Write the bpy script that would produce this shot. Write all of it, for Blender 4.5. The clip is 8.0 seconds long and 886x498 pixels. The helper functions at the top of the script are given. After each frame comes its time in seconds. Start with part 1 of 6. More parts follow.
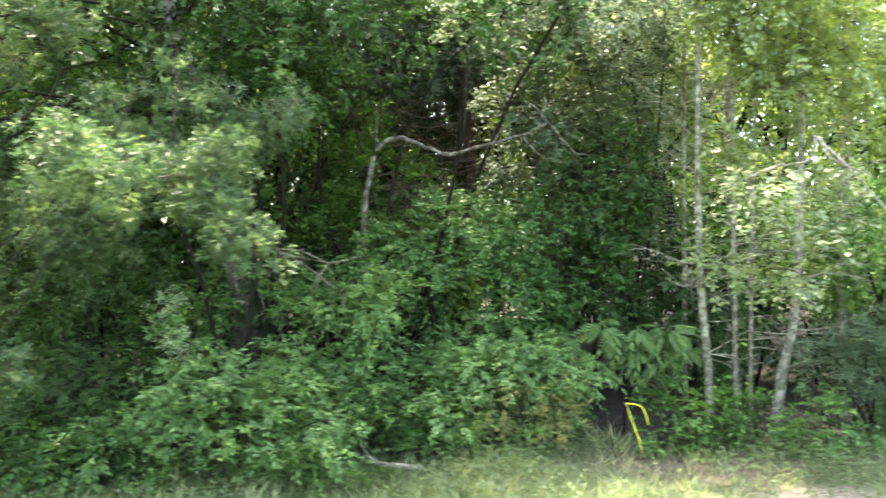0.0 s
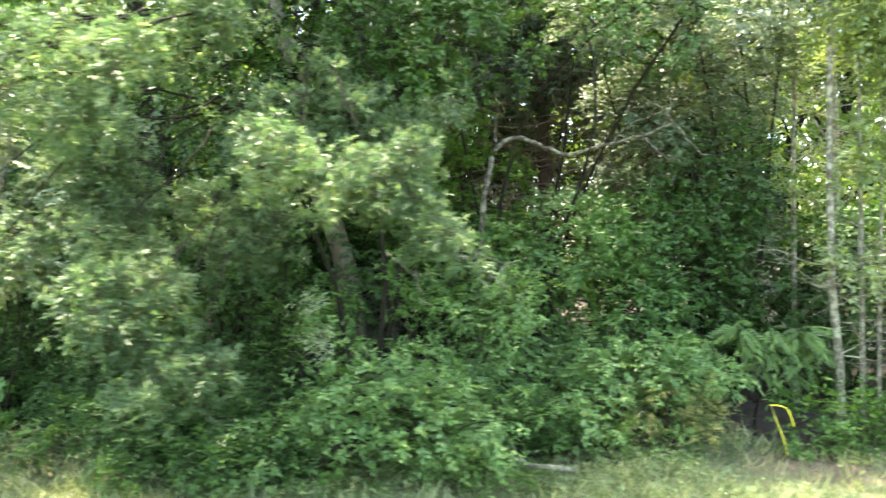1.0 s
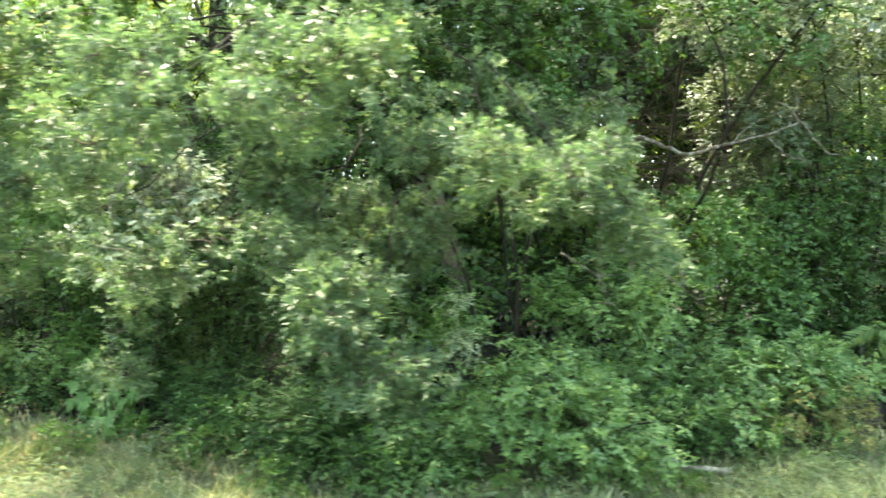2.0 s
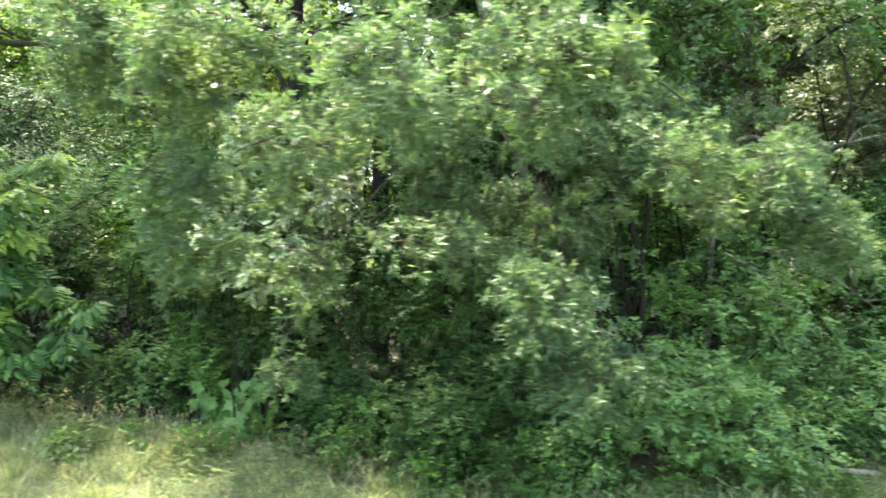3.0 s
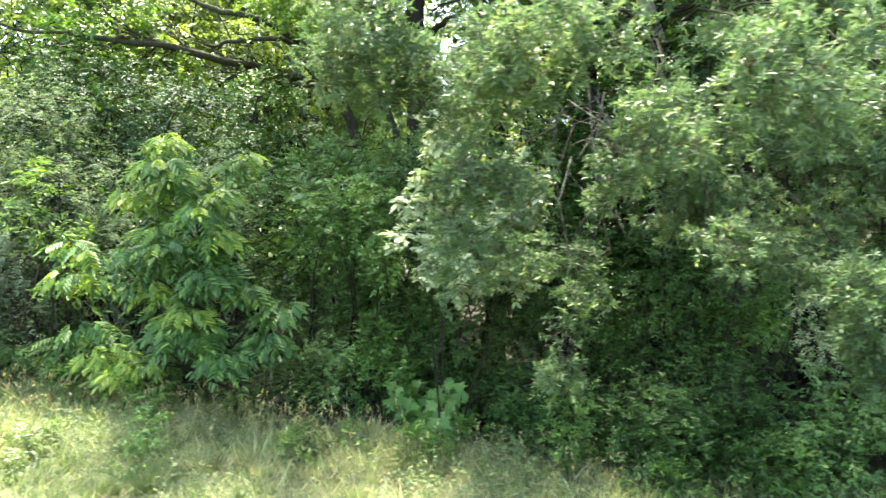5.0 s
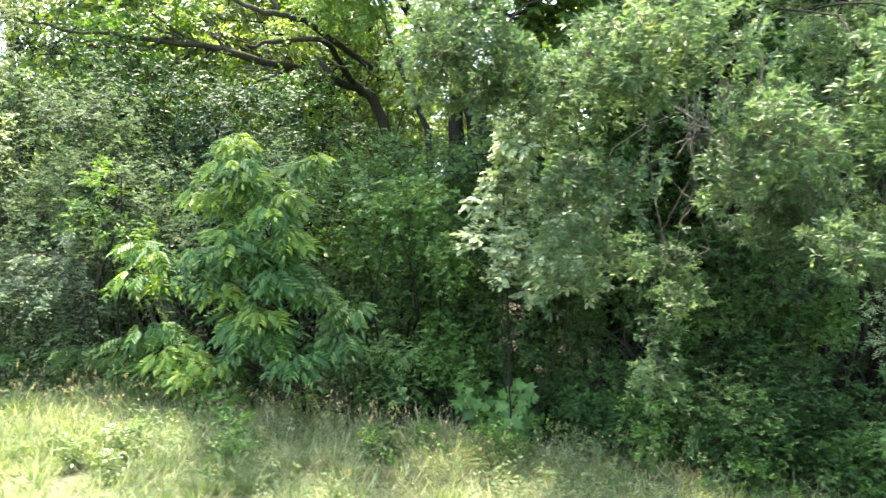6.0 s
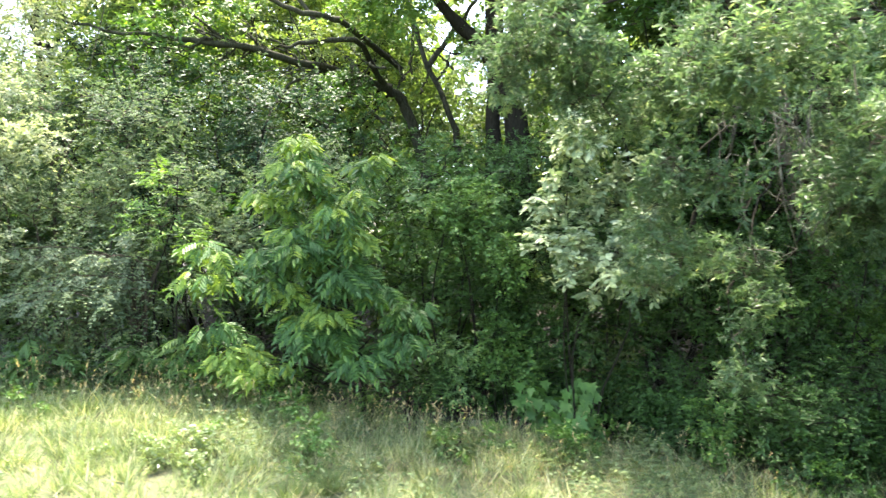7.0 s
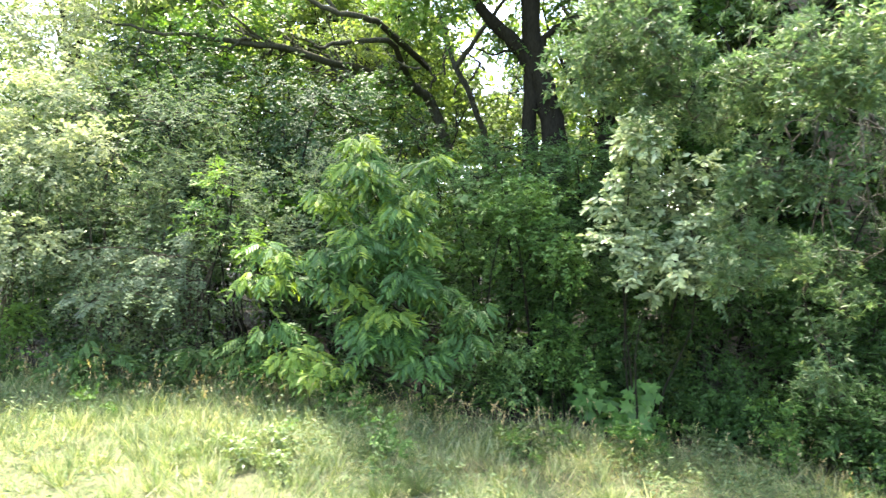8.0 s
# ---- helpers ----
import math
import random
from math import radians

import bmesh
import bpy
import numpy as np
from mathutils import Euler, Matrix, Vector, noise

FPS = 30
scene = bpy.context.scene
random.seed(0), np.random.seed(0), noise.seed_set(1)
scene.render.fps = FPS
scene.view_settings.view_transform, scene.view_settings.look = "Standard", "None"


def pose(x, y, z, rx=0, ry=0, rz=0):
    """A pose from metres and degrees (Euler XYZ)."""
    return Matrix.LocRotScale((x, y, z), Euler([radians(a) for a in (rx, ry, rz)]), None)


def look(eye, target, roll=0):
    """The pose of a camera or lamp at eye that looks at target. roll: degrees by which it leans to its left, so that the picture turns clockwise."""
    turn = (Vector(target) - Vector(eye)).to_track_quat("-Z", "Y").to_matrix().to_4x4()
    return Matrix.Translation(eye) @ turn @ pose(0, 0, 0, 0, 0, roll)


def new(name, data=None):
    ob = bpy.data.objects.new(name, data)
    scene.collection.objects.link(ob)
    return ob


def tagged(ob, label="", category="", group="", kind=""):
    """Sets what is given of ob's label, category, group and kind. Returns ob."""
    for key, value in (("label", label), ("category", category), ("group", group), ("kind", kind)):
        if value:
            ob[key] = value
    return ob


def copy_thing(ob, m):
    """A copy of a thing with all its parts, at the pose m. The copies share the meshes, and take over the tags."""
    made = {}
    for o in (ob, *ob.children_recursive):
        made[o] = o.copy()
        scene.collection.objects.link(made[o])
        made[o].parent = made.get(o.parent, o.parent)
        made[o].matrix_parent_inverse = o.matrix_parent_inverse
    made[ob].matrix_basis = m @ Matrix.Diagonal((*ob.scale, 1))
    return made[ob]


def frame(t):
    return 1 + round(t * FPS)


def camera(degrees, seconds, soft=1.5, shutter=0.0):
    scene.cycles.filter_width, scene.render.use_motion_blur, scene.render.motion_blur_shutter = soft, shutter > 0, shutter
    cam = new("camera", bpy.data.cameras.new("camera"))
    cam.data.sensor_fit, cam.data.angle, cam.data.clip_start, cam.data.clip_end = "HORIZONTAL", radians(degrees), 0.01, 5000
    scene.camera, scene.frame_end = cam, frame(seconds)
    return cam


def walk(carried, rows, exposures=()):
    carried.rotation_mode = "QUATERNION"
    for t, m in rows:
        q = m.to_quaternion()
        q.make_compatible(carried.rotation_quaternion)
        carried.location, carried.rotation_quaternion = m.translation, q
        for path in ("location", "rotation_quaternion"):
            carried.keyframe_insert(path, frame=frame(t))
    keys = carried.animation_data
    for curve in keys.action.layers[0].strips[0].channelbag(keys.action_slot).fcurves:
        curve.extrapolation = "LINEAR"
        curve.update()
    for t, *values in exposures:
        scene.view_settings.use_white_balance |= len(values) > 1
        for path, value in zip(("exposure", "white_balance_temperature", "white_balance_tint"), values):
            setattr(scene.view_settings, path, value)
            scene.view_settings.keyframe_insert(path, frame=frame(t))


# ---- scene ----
# The camera slides sideways along the edge of the wood.
cam = camera(72.0, 8.0, soft=1.4, shutter=0.7)
METRES, EYE, TILT, LEAN, TURN = 7.0, 1.8, 0.0, 0.0, 0.0
ROWS = [
    (0.0, 0.0, 0.0000, 0.0, 0.000, 0.000, 0.0),
    (0.5, -0.0856, 0.0011, -0.0002, 0.074, 0.037, -0.05),
    (1.0, -0.1732, 0.0033, 0.0006, 0.105, -0.006, -0.06),
    (1.5, -0.2612, 0.0046, 0.0005, 0.154, -0.012, -0.08),
    (3.0, -0.5082, 0.0109, 0.0026, 0.264, -0.172, -0.19),
    (3.5, -0.5815, 0.0120, 0.0022, 0.449, -0.203, -0.16),
    (4.0, -0.6471, 0.0128, 0.0019, 0.541, -0.215, -0.13),
    (4.5, -0.7052, 0.0145, 0.0019, 0.597, -0.228, -0.09),
    (6.0, -0.8446, 0.0135, 0.0019, 0.634, -0.191, -0.04),
    (6.5, -0.8838, 0.0125, 0.0018, 0.664, -0.178, -0.02),
    (7.0, -0.9227, 0.0122, 0.0018, 0.670, -0.154, -0.01),
    (7.5, -0.962, 0.0114, 0.0019, 0.664, -0.141, -0.0),
    (8.0, -0.9999, 0.0106, 0.0021, 0.677, -0.123, -0.02),
]
walk(cam, [(t, pose(0, 0, EYE, TILT, LEAN, TURN) @ pose(METRES * x, METRES * y, METRES * z, 90 + pitch, roll, yaw)) for t, x, y, z, yaw, pitch, roll in ROWS],
     exposures=[(0.0, 3.74, 7450, 8), (1.2, 3.88, 7500, 7), (3.0, 3.57, 7300, 6), (5.0, 3.46, 7100, 8), (8.0, 3.35, 6900, 12)])

# ---- world, sun, exposure ----
SUN = Vector((-0.14, 0.27, 0.95)).normalized()
world = bpy.data.worlds.new("sky")
scene.world = world
world.use_nodes = True
sky = world.node_tree.nodes.new("ShaderNodeTexSky")
sky.sky_type, sky.sun_disc = "NISHITA", False
sky.sun_elevation, sky.sun_rotation = math.asin(SUN.z), math.atan2(SUN.x, SUN.y)
sky.dust_density = 3.0
world.node_tree.links.new(sky.outputs["Color"], world.node_tree.nodes["Background"].inputs["Color"])
world.node_tree.nodes["Background"].inputs["Strength"].default_value = 0.15
sun = new("sun", bpy.data.lights.new("sun", "SUN"))
sun.data.energy, sun.data.angle, sun.data.color = 3.0, radians(1.5), (1.0, 0.95, 0.86)
sun.matrix_world = look((0, 0, 30), Vector((0, 0, 30)) - SUN)

# ---- materials ----


def nodes_of(name):
    m = bpy.data.materials.new(name)
    m.use_nodes = True
    t = m.node_tree
    return m, t, t.nodes["Principled BSDF"], t.nodes["Material Output"]


def ramp(t, source, stops):
    r = t.nodes.new("ShaderNodeValToRGB")
    e = r.color_ramp.elements
    while len(e) < len(stops):
        e.new(0.5)
    for k, (at, c) in zip(e, stops):
        k.position, k.color = at, (*c, 1)
    t.links.new(source, r.inputs["Fac"])
    return r.outputs["Color"]


def noise_of(t, scale, detail=4.0, rough=0.6, vector=None):
    n = t.nodes.new("ShaderNodeTexNoise")
    n.inputs["Scale"].default_value, n.inputs["Detail"].default_value, n.inputs["Roughness"].default_value = scale, detail, rough
    if vector is None:
        g = t.nodes.new("ShaderNodeTexCoord")
        vector = g.outputs["Object"]
    t.links.new(vector, n.inputs["Vector"])
    return n.outputs["Fac"]


def mixed(t, fac, a, b, kind="MIX"):
    m = t.nodes.new("ShaderNodeMix")
    m.data_type, m.blend_type = "RGBA", kind
    for socket, v in ((m.inputs["Factor"], fac), (m.inputs["A"], a), (m.inputs["B"], b)):
        if isinstance(v, bpy.types.NodeSocket):
            t.links.new(v, socket)
        else:
            socket.default_value = v if isinstance(v, float) else (*v, 1)
    return m.outputs["Result"]


def leaf_material(name, dark, mid, pale, through_share=0.32, gloss=0.42, clump=1.6, shine=0.3, glow=(1.55, 1.5, 0.7), spread=0.45):
    """Leaves: each one of its own tint, clumps that differ, light that shines through."""
    m, t, bsdf, out = nodes_of(name)
    geo = t.nodes.new("ShaderNodeNewGeometry")
    near = [tuple(m_ + (c - m_) * spread for c, m_ in zip(k, mid)) for k in (dark, pale)]
    tint = ramp(t, geo.outputs["Random Per Island"], [(0.0, near[0]), (0.5, mid), (0.9, near[1]), (1.0, tuple(min(1, c * s) for c, s in zip(pale, (1.3, 1.2, 0.85))))])
    patch = ramp(t, noise_of(t, clump, 3), [(0.3, (0.6, 0.68, 0.64)), (0.55, (1.0, 1.0, 1.0)), (0.75, (1.36, 1.22, 0.9))])
    spray = ramp(t, noise_of(t, clump * 4.5, 1), [(0.32, (0.72, 0.76, 0.78)), (0.68, (1.25, 1.2, 1.1))])
    col = mixed(t, 1.0, mixed(t, 1.0, tint, patch, "MULTIPLY"), spray, "MULTIPLY")
    t.links.new(col, bsdf.inputs["Base Color"])
    bsdf.inputs["Roughness"].default_value = gloss + 0.1
    bsdf.inputs["Specular IOR Level"].default_value = shine
    trans = t.nodes.new("ShaderNodeBsdfTranslucent")
    t.links.new(mixed(t, 1.0, col, glow, "MULTIPLY"), trans.inputs["Color"])
    mix = t.nodes.new("ShaderNodeMixShader")
    mix.inputs["Fac"].default_value = through_share
    t.links.new(bsdf.outputs["BSDF"], mix.inputs[1])
    t.links.new(trans.outputs["BSDF"], mix.inputs[2])
    t.links.new(mix.outputs["Shader"], out.inputs["Surface"])
    return m


def bark_material(name, dark, pale, spots=None, stretch=0.25):
    m, t, bsdf, out = nodes_of(name)
    g = t.nodes.new("ShaderNodeTexCoord")
    s = t.nodes.new("ShaderNodeMapping")
    s.inputs["Scale"].default_value = (1, 1, stretch)
    t.links.new(g.outputs["Object"], s.inputs["Vector"])
    ridges = noise_of(t, 38, 6, 0.7, s.outputs["Vector"])
    col = ramp(t, ridges, [(0.3, dark), (0.7, pale)])
    if spots:
        patch = ramp(t, noise_of(t, 16, 4, 0.65), [(0.46, (0, 0, 0)), (0.58, (1, 1, 1))])
        col = mixed(t, patch, col, spots)
    t.links.new(col, bsdf.inputs["Base Color"])
    bsdf.inputs["Roughness"].default_value = 0.95
    bsdf.inputs["Specular IOR Level"].default_value = 0.08
    bump = t.nodes.new("ShaderNodeBump")
    bump.inputs["Strength"].default_value, bump.inputs["Distance"].default_value = 0.9, 0.012
    t.links.new(ridges, bump.inputs["Height"])
    t.links.new(bump.outputs["Normal"], bsdf.inputs["Normal"])
    return m


OAK_LEAF = leaf_material("oak_leaf", (0.043, 0.09, 0.036), (0.08, 0.142, 0.057), (0.18, 0.24, 0.135), 0.42, 0.3, 1.6, 0.3, (1.28, 1.3, 1.05))
SHRUB_LEAF = leaf_material("shrub_leaf", (0.039, 0.10, 0.021), (0.073, 0.162, 0.036), (0.135, 0.235, 0.062), 0.28, 0.40)
# Darkest shrub green: shade under the boughs is partly painted in.
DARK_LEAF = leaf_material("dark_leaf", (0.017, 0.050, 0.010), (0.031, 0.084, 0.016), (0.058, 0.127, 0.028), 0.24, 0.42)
PRIVET_LEAF = leaf_material("privet_leaf", (0.06, 0.10, 0.053), (0.095, 0.146, 0.082), (0.15, 0.20, 0.125), 0.42, 0.5, 1.2, 0.15, (1.4, 1.4, 0.95))
BRIGHT_LEAF = leaf_material("bright_leaf", (0.06, 0.135, 0.028), (0.09, 0.18, 0.042), (0.14, 0.235, 0.06), 0.36, 0.42)
ASH_LEAF = leaf_material("ash_leaf", (0.03, 0.085, 0.02), (0.05, 0.124, 0.032), (0.095, 0.19, 0.05), 0.30, 0.38, 3.0, 0.28)
# Young ash green, pale enough to paint the sunlit clusters too.
YOUNG_ASH_LEAF = leaf_material("young_ash_leaf", (0.10, 0.19, 0.035), (0.16, 0.265, 0.05), (0.25, 0.34, 0.075), 0.40, 0.4, 3.0)
SUMAC_LEAF = leaf_material("sumac_leaf", (0.065, 0.135, 0.036), (0.095, 0.175, 0.052), (0.14, 0.225, 0.075), 0.30, 0.52)
# Whitish leaf colour that holds the glare of direct sun.
PALE_LEAF = leaf_material("pale_leaf", (0.10, 0.145, 0.07), (0.16, 0.205, 0.11), (0.26, 0.30, 0.18), 0.2, 0.36)
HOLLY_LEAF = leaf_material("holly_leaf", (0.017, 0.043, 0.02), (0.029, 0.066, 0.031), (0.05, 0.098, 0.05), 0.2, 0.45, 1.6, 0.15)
# Lighter shrub green, with the lit tops of the front bushes in its colour.
FRONT_LEAF = leaf_material("front_leaf", (0.055, 0.13, 0.033), (0.10, 0.20, 0.058), (0.18, 0.28, 0.10), 0.28, 0.34, 1.6, 0.4)
GREY_LEAF = leaf_material("grey_leaf", (0.04, 0.07, 0.034), (0.07, 0.105, 0.056), (0.12, 0.16, 0.095), 0.26, 0.36)
# Shrub green lowered in tone for bushes that stand in shade.
MID_LEAF = leaf_material("mid_leaf", (0.026, 0.07, 0.016), (0.048, 0.117, 0.026), (0.09, 0.178, 0.05), 0.26, 0.36)
# Vine green whitened by painted sunlight; also used for small glints.
VINE_LEAF = leaf_material("vine_leaf", (0.14, 0.205, 0.10), (0.245, 0.32, 0.175), (0.42, 0.48, 0.32), 0.26, 0.3, 2.2, 0.4, (1.4, 1.4, 1.0), 0.8)
WOOD_LEAF = leaf_material("wood_leaf", (0.045, 0.085, 0.02), (0.075, 0.135, 0.032), (0.12, 0.19, 0.045), 0.40, 0.45, 0.6)
WEED_LEAF = leaf_material("weed_leaf", (0.065, 0.11, 0.04), (0.105, 0.155, 0.065), (0.17, 0.22, 0.105), 0.3, 0.5)
SEEDLING_LEAF = leaf_material("seedling_leaf", (0.05, 0.13, 0.027), (0.075, 0.172, 0.037), (0.115, 0.215, 0.05), 0.28, 0.45)
SAPLING_LEAF = leaf_material("sapling_leaf", (0.11, 0.165, 0.06), (0.175, 0.24, 0.095), (0.26, 0.33, 0.15), 0.42, 0.2, 1.6, 0.45)
# Brighter copy of the woodland green, part of the sunlight in its colour.
SUNNY_LEAF = leaf_material("sunny_leaf", (0.075, 0.13, 0.034), (0.12, 0.185, 0.06), (0.185, 0.255, 0.095), 0.5, 0.45, 0.4)
CEDAR_LEAF = leaf_material("cedar_leaf", (0.035, 0.06, 0.032), (0.058, 0.09, 0.048), (0.09, 0.125, 0.07), 0.25, 0.55)
GRASS_BLADE = leaf_material("grass_blade", (0.12, 0.18, 0.06), (0.24, 0.30, 0.125), (0.46, 0.47, 0.29), 0.30, 0.45, 1.6, 0.3, (1.4, 1.4, 0.9), 1.2)
STALK = leaf_material("stalk", (0.08, 0.06, 0.038), (0.155, 0.12, 0.075), (0.28, 0.24, 0.16), 0.15, 0.6)
STRAW = leaf_material("straw", (0.25, 0.20, 0.11), (0.36, 0.30, 0.17), (0.46, 0.40, 0.26), 0.25, 0.6)
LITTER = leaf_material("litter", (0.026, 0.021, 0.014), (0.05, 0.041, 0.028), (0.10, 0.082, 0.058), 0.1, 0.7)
DRY_LEAF = leaf_material("dry_leaf", (0.09, 0.115, 0.032), (0.14, 0.155, 0.048), (0.20, 0.195, 0.07), 0.3, 0.5)
# Nearly black: the deep shade on the trunks is put into the bark colour.
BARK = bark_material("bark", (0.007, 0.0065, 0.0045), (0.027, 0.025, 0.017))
OAK_BARK = bark_material("oak_bark", (0.03, 0.026, 0.018), (0.10, 0.088, 0.062))
GREY_BARK = bark_material("grey_bark", (0.07, 0.06, 0.043), (0.17, 0.15, 0.11))
LIMB_BARK = bark_material("limb_bark", (0.02, 0.02, 0.0145), (0.075, 0.077, 0.054))
# Sunlit haze high over the saplings, painted as a pale blue-green leaf.
TEAL_LEAF = leaf_material("teal_leaf", (0.11, 0.15, 0.10), (0.185, 0.235, 0.165), (0.28, 0.33, 0.24), 0.45, 0.4, 1.6, 0.35, (1.25, 1.3, 1.05))
# Full sun is put into this leaf colour, hence so pale.
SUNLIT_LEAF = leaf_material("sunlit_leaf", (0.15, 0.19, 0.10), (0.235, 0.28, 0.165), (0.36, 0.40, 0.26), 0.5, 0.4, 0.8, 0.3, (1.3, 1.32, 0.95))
SPRAY_LEAF = leaf_material("spray_leaf", (0.085, 0.13, 0.065), (0.14, 0.19, 0.11), (0.22, 0.275, 0.175), 0.4, 0.4, 1.6, 0.3, (1.3, 1.3, 0.95))
PALE_BARK = bark_material("pale_bark", (0.07, 0.064, 0.046), (0.175, 0.163, 0.118), (0.29, 0.285, 0.215))
LICHEN_BARK = bark_material("lichen_bark", (0.035, 0.03, 0.023), (0.085, 0.075, 0.058), (0.18, 0.18, 0.145))
HANGING_TWIG = bark_material("hanging_twig", (0.04, 0.04, 0.032), (0.10, 0.098, 0.08))
DEAD_TWIG = bark_material("dead_twig", (0.043, 0.043, 0.034), (0.115, 0.114, 0.092))
CEDAR_TWIG = bark_material("cedar_twig", (0.11, 0.08, 0.058), (0.25, 0.195, 0.15))
CEDAR_BARK = bark_material("cedar_bark", (0.04, 0.028, 0.02), (0.13, 0.09, 0.065), None, 0.1)
TAPE, t_, b_, o_ = nodes_of("tape")
t_.links.new(ramp(t_, noise_of(t_, 30, 3), [(0.3, (0.72, 0.68, 0.03)), (0.7, (0.86, 0.84, 0.10))]), b_.inputs["Base Color"])
b_.inputs["Roughness"].default_value = 0.35

GROUND, t_, b_, o_ = nodes_of("ground")
soil = ramp(t_, noise_of(t_, 9, 8, 0.7), [(0.3, (0.05, 0.04, 0.025)), (0.5, (0.105, 0.085, 0.055)), (0.7, (0.20, 0.165, 0.11))])
turf = ramp(t_, noise_of(t_, 25, 6, 0.75), [(0.3, (0.035, 0.05, 0.016)), (0.5, (0.08, 0.10, 0.036)), (0.72, (0.19, 0.19, 0.09))])
patchy = ramp(t_, noise_of(t_, 1.3, 5, 0.6), [(0.20, (0, 0, 0)), (0.40, (1, 1, 1))])
earth = mixed(t_, patchy, soil, turf)
# Worn places: pale sandy soil by the grass, and brown leaf mould between the bushes and under the saplings.
for (cx, cy, rad), shade in (((2.75, 4.3, 0.5), [(0.3, (0.18, 0.145, 0.10)), (0.7, (0.36, 0.31, 0.23))]), ((1.1, 5.4, 0.45), [(0.3, (0.07, 0.045, 0.03)), (0.7, (0.19, 0.13, 0.09))]), ((2.3, 5.15, 1.1), [(0.3, (0.065, 0.048, 0.032)), (0.7, (0.17, 0.125, 0.085))])):
    spot = t_.nodes.new("ShaderNodeTexCoord")
    move = t_.nodes.new("ShaderNodeMapping")
    move.inputs["Location"].default_value = (-cx / rad, -cy / rad * 1.5, 0)
    move.inputs["Scale"].default_value = (1 / rad, 1.5 / rad, 0)
    t_.links.new(spot.outputs["Object"], move.inputs["Vector"])
    far = t_.nodes.new("ShaderNodeVectorMath")
    far.operation = "LENGTH"
    t_.links.new(move.outputs["Vector"], far.inputs[0])
    rough_edge = t_.nodes.new("ShaderNodeMath")
    t_.links.new(far.outputs["Value"], rough_edge.inputs[0])
    t_.links.new(noise_of(t_, 5, 5, 0.7), rough_edge.inputs[1])
    mask = t_.nodes.new("ShaderNodeMapRange")
    mask.inputs["From Min"].default_value, mask.inputs["From Max"].default_value = 1.6, 1.1
    t_.links.new(rough_edge.outputs["Value"], mask.inputs["Value"])
    earth = mixed(t_, mask.outputs["Result"], earth, ramp(t_, noise_of(t_, 22, 6, 0.7), shade))
# Leaf mould inside the wood, ragged limit; its dark tone also deepens the shaded hollows.
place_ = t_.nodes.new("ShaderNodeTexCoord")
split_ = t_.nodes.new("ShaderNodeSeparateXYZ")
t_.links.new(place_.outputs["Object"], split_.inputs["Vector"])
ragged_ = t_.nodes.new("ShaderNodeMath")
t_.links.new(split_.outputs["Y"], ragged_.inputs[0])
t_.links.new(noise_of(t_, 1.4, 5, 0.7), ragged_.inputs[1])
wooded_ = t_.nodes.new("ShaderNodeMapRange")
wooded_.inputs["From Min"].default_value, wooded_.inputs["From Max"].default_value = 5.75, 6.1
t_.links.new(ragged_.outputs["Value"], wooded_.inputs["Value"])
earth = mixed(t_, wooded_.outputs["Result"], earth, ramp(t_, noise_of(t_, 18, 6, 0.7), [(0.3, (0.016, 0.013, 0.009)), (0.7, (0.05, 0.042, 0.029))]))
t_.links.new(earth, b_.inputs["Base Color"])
b_.inputs["Roughness"].default_value = 0.95
bump_ = t_.nodes.new("ShaderNodeBump")
bump_.inputs["Distance"].default_value = 0.03
t_.links.new(noise_of(t_, 40, 6, 0.7), bump_.inputs["Height"])
t_.links.new(bump_.outputs["Normal"], b_.inputs["Normal"])

# ---- mesh tools ----
UP = np.array((0.0, 0.0, 1.0))


def unit(a):
    return a / np.maximum(np.linalg.norm(a, axis=-1, keepdims=True), 1e-9)


def mesh_of(name, verts, faces, material, smooth=False):
    """A mesh from arrays: faces is a list of arrays, one for each count of corners."""
    me = bpy.data.meshes.new(name)
    faces = [np.asarray(f, dtype=np.int32) for f in faces if len(f)]
    me.vertices.add(len(verts))
    me.vertices.foreach_set("co", np.ascontiguousarray(verts, dtype=np.float32).ravel())
    total = np.concatenate([np.full(len(f), f.shape[1], dtype=np.int32) for f in faces])
    me.loops.add(int(total.sum()))
    me.loops.foreach_set("vertex_index", np.concatenate([f.ravel() for f in faces]))
    me.polygons.add(len(total))
    me.polygons.foreach_set("loop_start", np.concatenate([[0], np.cumsum(total)[:-1]]).astype(np.int32))
    me.update(calc_edges=True)
    if smooth:
        me.polygons.foreach_set("use_smooth", np.ones(len(total), dtype=bool))
    me.materials.append(material)
    return me


def thing(name, label, category, at=(0, 0, 0), group="", kind=""):
    ob = new(name)
    ob.empty_display_size = 0.2
    ob.location = at
    return tagged(ob, label, category, group, kind)


def part(name, me, parent, label="", kind=""):
    """One mesh object under a thing, given in the thing's own coordinates."""
    ob = new(name, me)
    ob.parent = parent
    return tagged(ob, label, kind=kind)


# Leaf shapes: length 1 along y from the stalk, z up.
def blade(profile, fold=0.1, bend=0.1):
    """A leaf folded along its midrib: profile is rows of (along, half width)."""
    v, f = [(0, 0, 0)], []
    right, left = [], []
    for a, w in profile:
        right.append(len(v)), v.append((w, a, fold * w * 3 - bend * a * a))
        left.append(len(v)), v.append((-w, a, fold * w * 3 - bend * a * a))
    tip = len(v)
    v.append((0, 1, -bend))
    f.append((0, *right, tip))
    f.append((0, tip, *reversed(left)))
    return np.array(v, dtype=float), f


